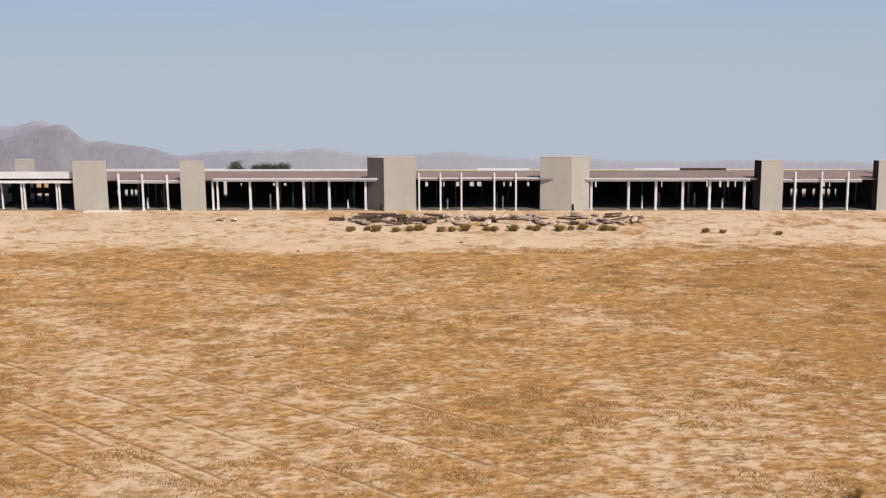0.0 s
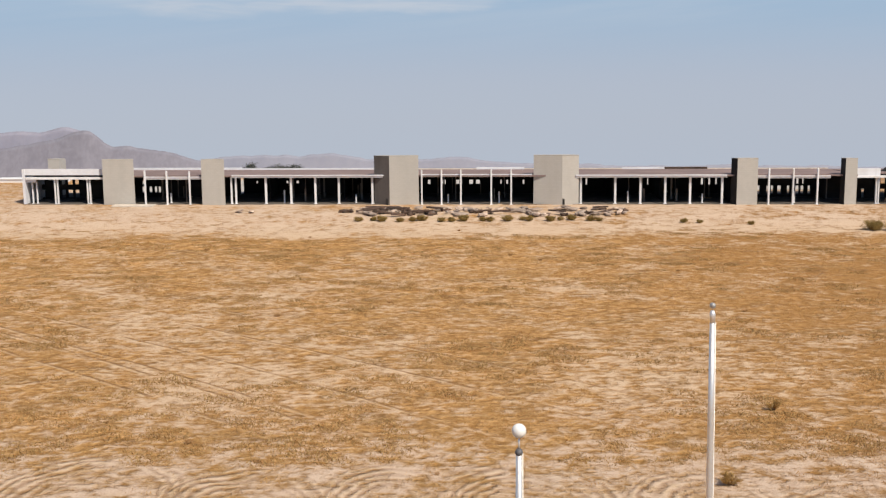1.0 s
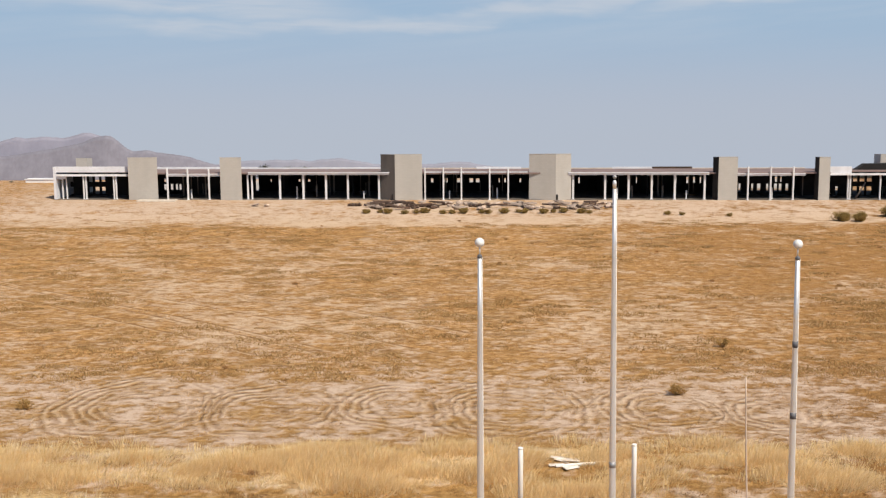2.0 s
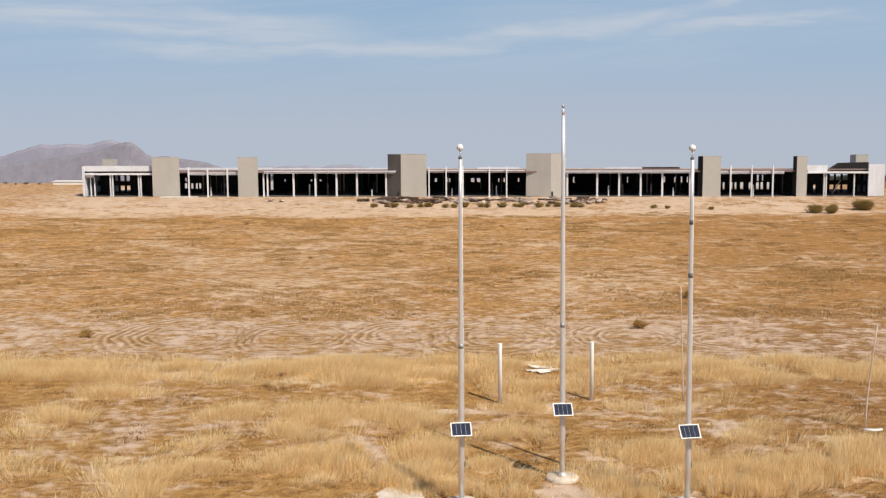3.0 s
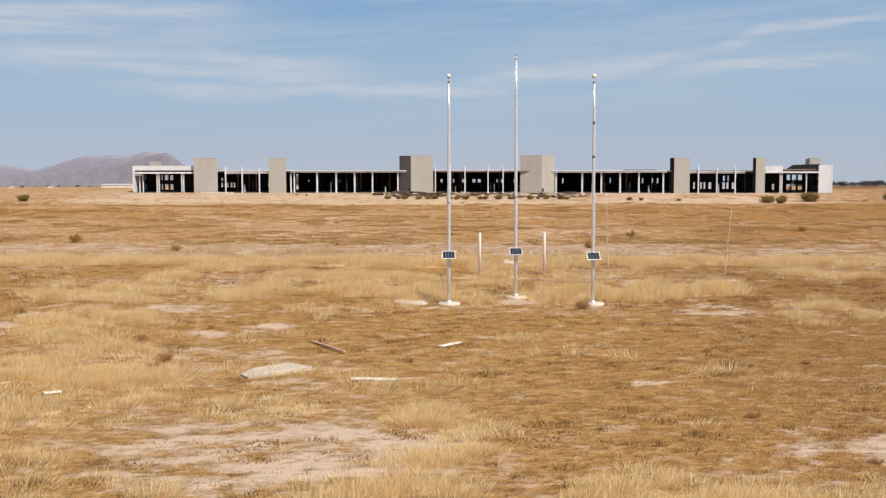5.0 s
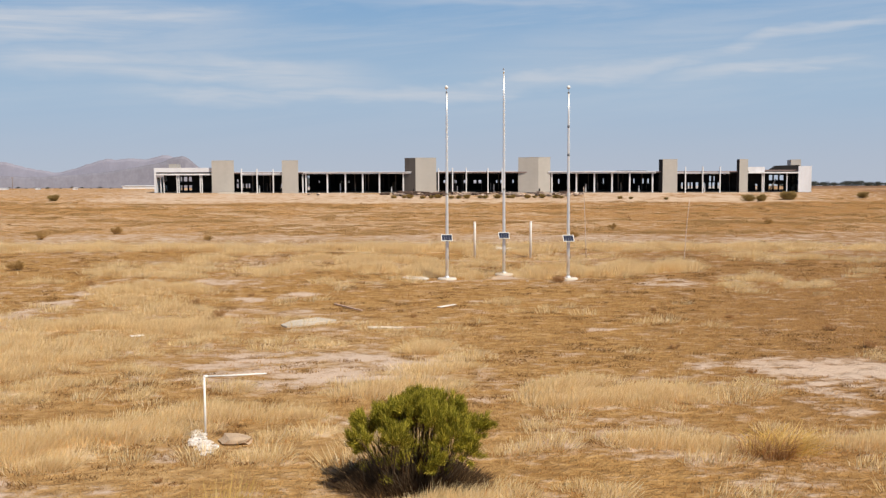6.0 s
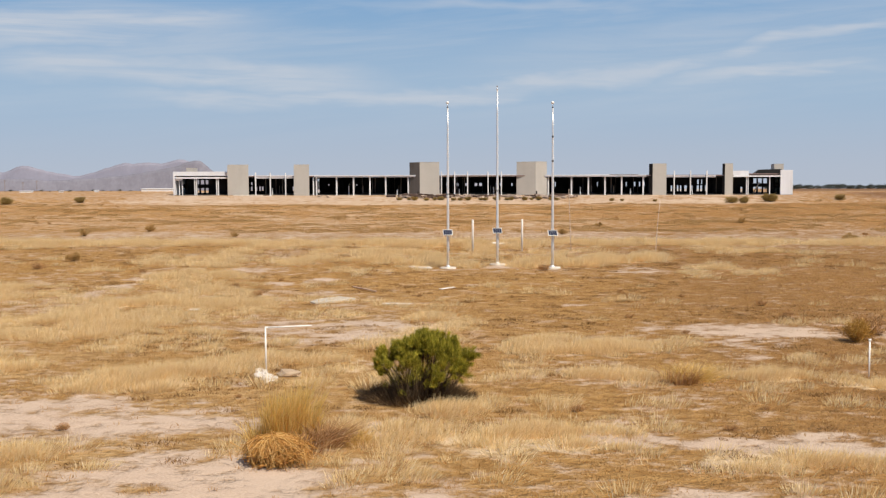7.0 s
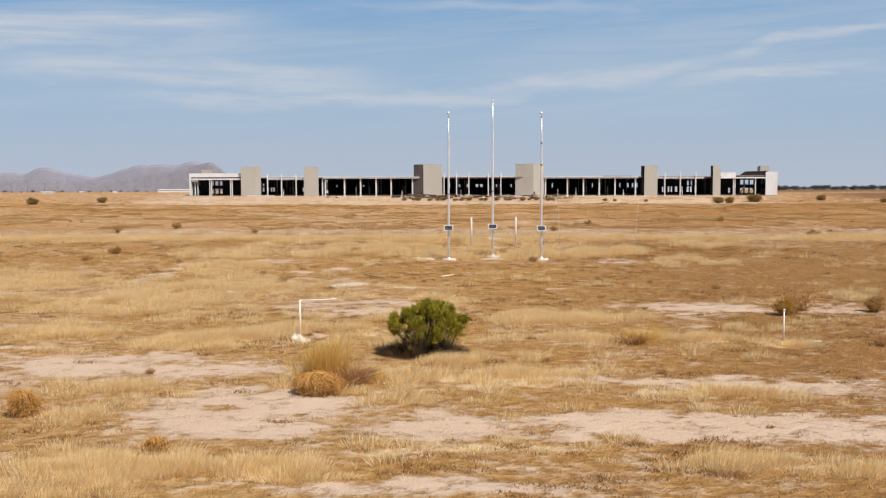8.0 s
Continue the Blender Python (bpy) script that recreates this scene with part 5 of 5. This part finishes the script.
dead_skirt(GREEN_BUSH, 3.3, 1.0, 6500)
OLIVES = [shrub_mesh("olive", M_OLIVE, 5 + k, 1.0, 0.70, 2200, 0.095, 0.5, 24, 0.5) for k in range(3)]
GREYS = [shrub_mesh("grey", M_GREYBUSH, 15 + k, 1.0, 0.6, 1500, 0.08, 0.4, 20, 0.6) for k in range(3)]
THICK = [shrub_mesh("thick", M_DARKOLIVE, 51 + k, 1.0, 0.62, 5200, 0.075, 0.35, 34, 0.5) for k in range(3)]
ROUND = shrub_mesh("round", M_YELLOWBUSH, 41, 1.0, 0.75, 5200, 0.065, 0.3, 34, 0.4)

for k, (x, y, s) in enumerate([(22.3, -28.9, 1.1), (-26.3, 2.6, 1.15), (-33.4, 24.7, 1.05), (-29.1, 30.0, 1.15), (-19.6, 23.5, 0.8), (13.1, 34.8, 0.8), (27.9, 40.7, 0.9), (9.1, 25.8, 0.9), (31.8, 17.9, 1.2)]):
    shrub("olive_shrub", OLIVES[k % 3], x, y, s, "rounded olive-brown shrub on dry ground", group="olive shrubs on the plain", turn=40 * k, flat=1.2 if k < 1 else 0.85)
shrub("olive_shrub", ROUND, 17.55, -30.1, 1.3, "dense rounded yellow-brown shrub on pale sand", group="olive shrubs on the plain", flat=1.0)
for k, (x, y, s) in enumerate([(18.65, -27.9, 2.0), (-26.8, -2.4, 1.1), (-19.2, -4.5, 0.7), (-9.6, -16.5, 0.8), (-9.7, -14.8, 0.8), (-11.8, -10.9, 0.7), (-5.4, -56.1, 0.7), (16.5, -18.4, 0.7),
                               (16.6, -23.0, 0.7), (-9.0, -44.9, 0.5), (19.5, -38.4, 1.1), (-0.9, -14.9, 0.4), (10.0, -12.8, 0.4), (13.1, -15.0, 0.4), (6.3, -1.9, 1.0)]):
    shrub("grey_shrub", GREYS[k % 3], x, y, s, "small grey-brown leafless shrub on dry ground", group="dead shrubs on the plain", turn=67 * k)
for k, (x, y, s) in enumerate([(37.0, 91.0, 2.1), (38.9, 90.6, 2.0), (43.2, 93.6, 2.7), (54.0, 95.9, 1.8), (-69.6, 92.2, 2.3), (-59.4, 95.4, 2.0), (62.0, 91.5, 1.6), (20.5, 95.6, 0.9), (21.9, 95.3, 0.8), (26.7, 94.5, 0.8)]):
    shrub("desert_bush", THICK[k % 3], x, y, s, "dark olive desert bush on sand near the building", "bush", "bushes near the building", 53 * k)
for k in range(19):
    x = -11.3 + k * 1.33 + 0.35 * math.sin(k * 2.3)
    shrub("desert_bush", THICK[k % 3], x, 96.9 + 0.3 * math.sin(k * 1.7), 1.05 + 0.25 * math.sin(k * 4.1), "low olive bush in a row before rubble", "bush", "row of bushes before the rubble", 31 * k)


def straw_clump(name, x, y, wide, high, count, seed, mat, label, nod=(0.0, 0.0), spread_out=0.42, stem=0.006):
    """Fine bowed blades or twigs in a loose fan, of uneven length."""
    rng = np.random.default_rng(seed)
    tuft = rng.integers(0, 7, count)
    tx, ty, th = rng.normal(0, 0.17, 7) * wide, rng.normal(0, 0.14, 7) * wide, rng.uniform(0.6, 1.05, 7)
    a, r = rng.uniform(0, 2 * np.pi, count), wide * 0.15 * np.sqrt(rng.random(count))
    roots = np.stack([tx[tuft] + r * np.cos(a), ty[tuft] + r * np.sin(a), np.full(count, -0.03)], 1)
    hs = high * th[tuft] * rng.uniform(0.4, 1.0, count)
    lean = wide * spread_out * rng.random(count) ** 0.8
    way = np.stack([np.cos(a) * lean + nod[0] * hs, np.sin(a) * lean + nod[1] * hs, hs], 1)
    side = np.cross(way, rng.normal(0, 1, (count, 3)))
    side *= stem / np.linalg.norm(side, axis=1)[:, None]
    mid = roots + way * np.array([0.33, 0.33, 0.6])
    co = np.stack([roots - side, roots + side, mid + side, mid - side, roots + way], 1).reshape(-1, 3)
    i = np.arange(count)[:, None] * 5
    faces = np.concatenate([i + [0, 1, 2], i + [0, 2, 3], i + [3, 2, 4]])
    ob = thing(name, x, y, None, 0, label, "grass clump" if mat is M_STRAW else "dead shrub")
    part("grass_tuft" if mat is M_STRAW else "tangle", mesh_from("tuft", co, faces, mat, False), None, ob)


straw_clump("straw_clump", -2.3, -46.2, 1.7, 2.0, 1700, 3, M_STRAW, "tall golden clump of dry bunch grass behind a tumbleweed", (0.12, 0.0), 0.30)
straw_clump("straw_clump", -3.05, -46.4, 1.4, 1.0, 360, 5, M_STRAW, "thin golden clump of dry bunch grass beside a tumbleweed", (-0.1, 0.0), 0.34)
straw_clump("twig_shrub", -1.5, -46.6, 2.0, 0.95, 800, 8, M_TWIG, "bare brown tangle of dead twigs at the foot of tall grass", (0.3, 0.0), 0.5, 0.007)
straw_clump("straw_clump", -0.6, -46.3, 1.0, 0.55, 380, 4, M_STRAW, "small straw clump beside dead twigs", (0.2, 0.0), 0.4)
straw_clump("straw_clump", 9.9, -38.0, 2.2, 0.8, 520, 6, M_STRAW, "loose gold clump of dry bunch grass", (0.3, 0.0), 0.5)
straw_clump("twig_shrub", 9.3, -38.2, 1.5, 0.8, 260, 7, M_TWIG, "brown dead twigs against a gold grass clump", (0.1, 0.0), 0.34, 0.008)


def tumbleweed(x, y, wide, high, seed, stems):
    """Long stems that arch from a low crown over a dome to the ground, with a tangle inside."""
    rng = random.Random(seed)
    ob = thing("tumbleweed", x, y, None, 0, "rusty tangled tumbleweed of arching dry stems", "tumbleweed")
    bm = bmesh.new()
    for _ in range(stems):
        a, size = rng.uniform(0, 6.283), rng.uniform(0.55, 1.0) ** 0.5
        crown = Vector((-0.10 * wide + rng.gauss(0, 0.05) * wide, rng.gauss(0, 0.06) * wide, 0))
        last, first, swing = rng.uniform(0.8, 1.6), rng.uniform(0.0, 0.5), rng.uniform(-0.5, 0.5)
        pts = []
        for k in range(7):
            th = first + (last - first) * k / 6
            b = a + swing * k / 6
            flat = wide * 0.52 * size * math.sin(th)
            pts.append(crown * math.cos(th) + Vector((flat * math.cos(b), flat * 0.85 * math.sin(b), high * size * max(0.0, math.cos(th)) ** 0.75 + rng.gauss(0, 0.012))))
        tube(bm, pts, [0.010, 0.010, 0.010, 0.009, 0.008, 0.006, 0.004], 4, False)
    part("stem_dome", bm, M_TUMBLE, ob)
    inner = bmesh.new()
    for _ in range(stems * 2):
        c = Vector((rng.gauss(0, 0.17) * wide, rng.gauss(0, 0.15) * wide, rng.uniform(0.02, 0.72) * high))
        d = Vector((rng.gauss(0, 0.16), rng.gauss(0, 0.16), rng.gauss(0, 0.10)))
        tube(inner, [c - d, c + Vector((0, 0, 0.04)), c + d], [0.011, 0.011, 0.006], 3, False)
    part("inner_tangle", inner, M_TUMBLE, ob)


tumbleweed(-2.25, -48.2, 1.75, 0.7, 9, 620)
tumbleweed(-10.95, -51.5, 1.0, 0.8, 12, 300)
tumbleweed(-5.45, -56.0, 0.62, 0.5, 15, 150)


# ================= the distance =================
# ranges, trees, sheds and poles stand small and close, sized for the camera's view
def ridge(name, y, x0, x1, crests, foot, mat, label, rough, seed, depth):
    """A mountain range: crest points of (x, height), placed to fit the camera's view, over a falling apron, furrowed by
    gullies.
    """
    xs = np.arange(x0, x1, 0.35)
    vs = np.linspace(0, 1, 34)
    gx, gv = np.meshgrid(xs, vs)
    x, v = gx.ravel(), gv.ravel()
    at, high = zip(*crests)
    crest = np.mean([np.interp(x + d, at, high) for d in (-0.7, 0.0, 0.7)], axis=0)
    crest = crest + rough * (fbm(x, x * 0 + seed, 5.0, seed, 5) - 0.5) + 0.6 * rough * (fbm(x, x * 0, 1.1, seed + 8, 3) - 0.5)
    face = 1 - np.abs(v - 0.55) / 0.55
    face = np.clip(face, 0, 1) ** 0.9
    gully = (fbm(x + 3 * v, v * depth, 3.0, seed + 3, 4) - 0.5) * 1.1 * face * (1 - face) * 3.2
    z = foot + (crest - foot) * face + gully * np.clip(crest * 0.3, 0.1, 0.8)
    co = np.stack([x, y + v * depth, z], 1)
    w, h = len(xs), len(vs)
    i = (np.arange(h - 1)[:, None] * w + np.arange(w - 1)[None]).ravel()
    ob = new(name, mesh_from(name, co, np.stack([i, i + 1, i + 1 + w, i + w], 1), mat))
    tagged(ob, label, "mountains", kind="structure")


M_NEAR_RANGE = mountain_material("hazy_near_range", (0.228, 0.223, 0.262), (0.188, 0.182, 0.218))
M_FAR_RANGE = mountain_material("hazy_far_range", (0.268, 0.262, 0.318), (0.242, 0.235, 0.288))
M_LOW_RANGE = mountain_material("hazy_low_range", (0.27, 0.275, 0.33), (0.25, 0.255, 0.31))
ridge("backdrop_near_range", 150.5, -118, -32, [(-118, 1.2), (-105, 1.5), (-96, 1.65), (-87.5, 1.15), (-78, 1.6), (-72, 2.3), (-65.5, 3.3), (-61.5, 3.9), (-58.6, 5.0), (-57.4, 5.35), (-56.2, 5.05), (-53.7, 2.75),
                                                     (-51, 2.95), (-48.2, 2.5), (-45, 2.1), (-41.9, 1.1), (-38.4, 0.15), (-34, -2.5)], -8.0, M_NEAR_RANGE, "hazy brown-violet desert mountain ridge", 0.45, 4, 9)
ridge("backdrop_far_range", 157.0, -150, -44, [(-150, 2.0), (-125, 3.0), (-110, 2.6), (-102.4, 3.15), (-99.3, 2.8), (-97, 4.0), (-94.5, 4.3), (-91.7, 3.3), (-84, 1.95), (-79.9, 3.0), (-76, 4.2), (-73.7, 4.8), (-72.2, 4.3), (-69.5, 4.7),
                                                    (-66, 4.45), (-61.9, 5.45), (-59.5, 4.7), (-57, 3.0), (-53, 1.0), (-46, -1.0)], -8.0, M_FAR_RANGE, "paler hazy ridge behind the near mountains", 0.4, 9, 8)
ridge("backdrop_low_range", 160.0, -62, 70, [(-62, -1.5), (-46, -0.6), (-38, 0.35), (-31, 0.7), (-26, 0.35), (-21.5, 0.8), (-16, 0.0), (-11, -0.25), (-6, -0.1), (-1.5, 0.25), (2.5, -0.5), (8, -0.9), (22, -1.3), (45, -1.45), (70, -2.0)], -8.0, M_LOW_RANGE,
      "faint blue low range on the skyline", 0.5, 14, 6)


def tree_mesh(seed, high, wide, leaves):
    rng = np.random.default_rng(seed)
    bm = bmesh.new()
    tube(bm, [(0, 0, -0.6), (0.02, 0, high * 0.3), (0.0, 0.03, high * 0.7)], [high * 0.05, high * 0.04, high * 0.02], 6)
    clumps = []
    for _ in range(11):
        a, t = rng.uniform(0, 6.28), rng.uniform(0.25, 0.95)
        c = Vector((math.cos(a) * wide * 0.5 * (1.1 - t) * rng.uniform(0.4, 1), math.sin(a) * wide * 0.5 * (1.1 - t), high * t))
        tube(bm, [(0, 0, high * t * 0.6), c], [high * 0.02, high * 0.006], 5)
        clumps.append(c)
    me = bpy.data.meshes.new("trunk")
    bm.to_mesh(me)
    bm.free()
    me.materials.append(M_BARK)
    c = np.array(clumps)[rng.integers(0, len(clumps), leaves)]
    root = c + rng.normal(0, 1, (leaves, 3)) * np.array([wide * 0.13, wide * 0.13, high * 0.09])
    w = rng.normal(0, 1, (leaves, 3))
    s = np.cross(w, rng.normal(0, 1, (leaves, 3)))
    w, s = w / np.linalg.norm(w, axis=1)[:, None] * high * 0.10, s / np.linalg.norm(s, axis=1)[:, None] * high * 0.035
    co = np.stack([root - s, root + s, root + w], 1).reshape(-1, 3)
    return me, mesh_from("crown", co, np.arange(leaves * 3).reshape(-1, 3), M_TREE, False)


TREES = [tree_mesh(31 + k, 1.0, 1.5, 900) for k in range(3)]


def tree(x, y, high, k, spread_x=1.0):
    ob = thing("far_tree", x, y, None, 37 * k, "dark green tree far off across the plain", "tree", "far trees")
    part("trunk", TREES[k % 3][0], None, ob)
    part("crown", TREES[k % 3][1], None, ob)
    ob.scale = (high * spread_x, high * spread_x, high)


k = 0
for x in np.arange(52.0, 92, 0.36):
    gap = 61.9 < x < 62.5 or 74.2 < x < 74.8
    if not gap:
        tree(x + 0.3 * math.sin(k * 3.1), 135.0 + 1.2 * math.sin(k * 1.9), 0.62 + 0.16 * math.sin(k * 2.7) + 0.1 * math.sin(x * 0.7), k, 1.5)
    k += 1
for x, y, h in ((-29.6, 139.5, 1.85), (-26.9, 139, 1.5), (-26.0, 139.6, 1.6), (-25.1, 139, 1.5), (-24.2, 139.4, 1.65), (-23.4, 139.2, 1.6)):
    tree(x, y, h, k)
    k += 1
for x in np.arange(-125, -57, 1.9):
    tree(x, 135.2 + math.sin(k), 0.28 + 0.1 * math.sin(k * 2.2), k, 1.8)
    k += 1

far = thing("long_shed", -57.5, 134.0, None, -2, "long low white shed far across the plain", "shed")
part("wall", boxed((-4.6, 0, -0.3), (4.6, 1.6, 0.42), 0.02), M_FAR_ROOF, far)
part("roof", prism(bmesh.new(), [(-4.7, -0.1), (4.7, -0.1), (4.7, 1.7), (-4.7, 1.7)], 0.42, 0.5), M_FAR_ROOF, far)
for x, w in ((-82.5, 2.2), (-76.0, 0.7), (-94, 0.9), (-69.5, 0.6)):
    hut = thing("far_hut", x, 131.0, None, 5, "small white hut far across the plain", "hut", "far huts")
    part("wall", boxed((-w / 2, 0, -0.2), (w / 2, 1.0, 0.24), 0.02), M_FAR_ROOF, hut)
    part("roof", prism(bmesh.new(), [(-w / 2 - 0.08, -0.08), (w / 2 + 0.08, -0.08), (w / 2 + 0.08, 1.08), (-w / 2 - 0.08, 1.08)], 0.24, 0.31), M_PANEL, hut)
for x, h in ((-90.4, 1.9), (-87.2, 2.3), (-83.8, 1.9), (-81.2, 2.2), (-98, 2.0), (-105, 2.0)):
    up = thing("utility_pole", x, 133.0, None, 10, "thin dark utility pole far across the plain", "utility pole", "far utility poles")
    part("pole", tube(bmesh.new(), [(0, 0, -0.3), (0, 0, h)], [0.045, 0.03], 6), M_BARK, up)
    part("crossarm", boxed((-0.22, -0.03, h - 0.2), (0.22, 0.03, h - 0.14), 0.0), M_BARK, up)


# small dead weeds over the plain
rng_weeds = random.Random(77)
for k in range(80):
    y = rng_weeds.uniform(20, 92) if k < 60 else rng_weeds.uniform(-56, 16)
    x = 2 + rng_weeds.uniform(-1, 1) * (6 + (y + 88) * 0.38)
    shrub("dead_weed", GREYS[k % 3], x, y, rng_weeds.uniform(0.25, 0.62), "small dead brown weed on dry ground", "weed", "dead weeds on the plain", 29 * k, 0.6)
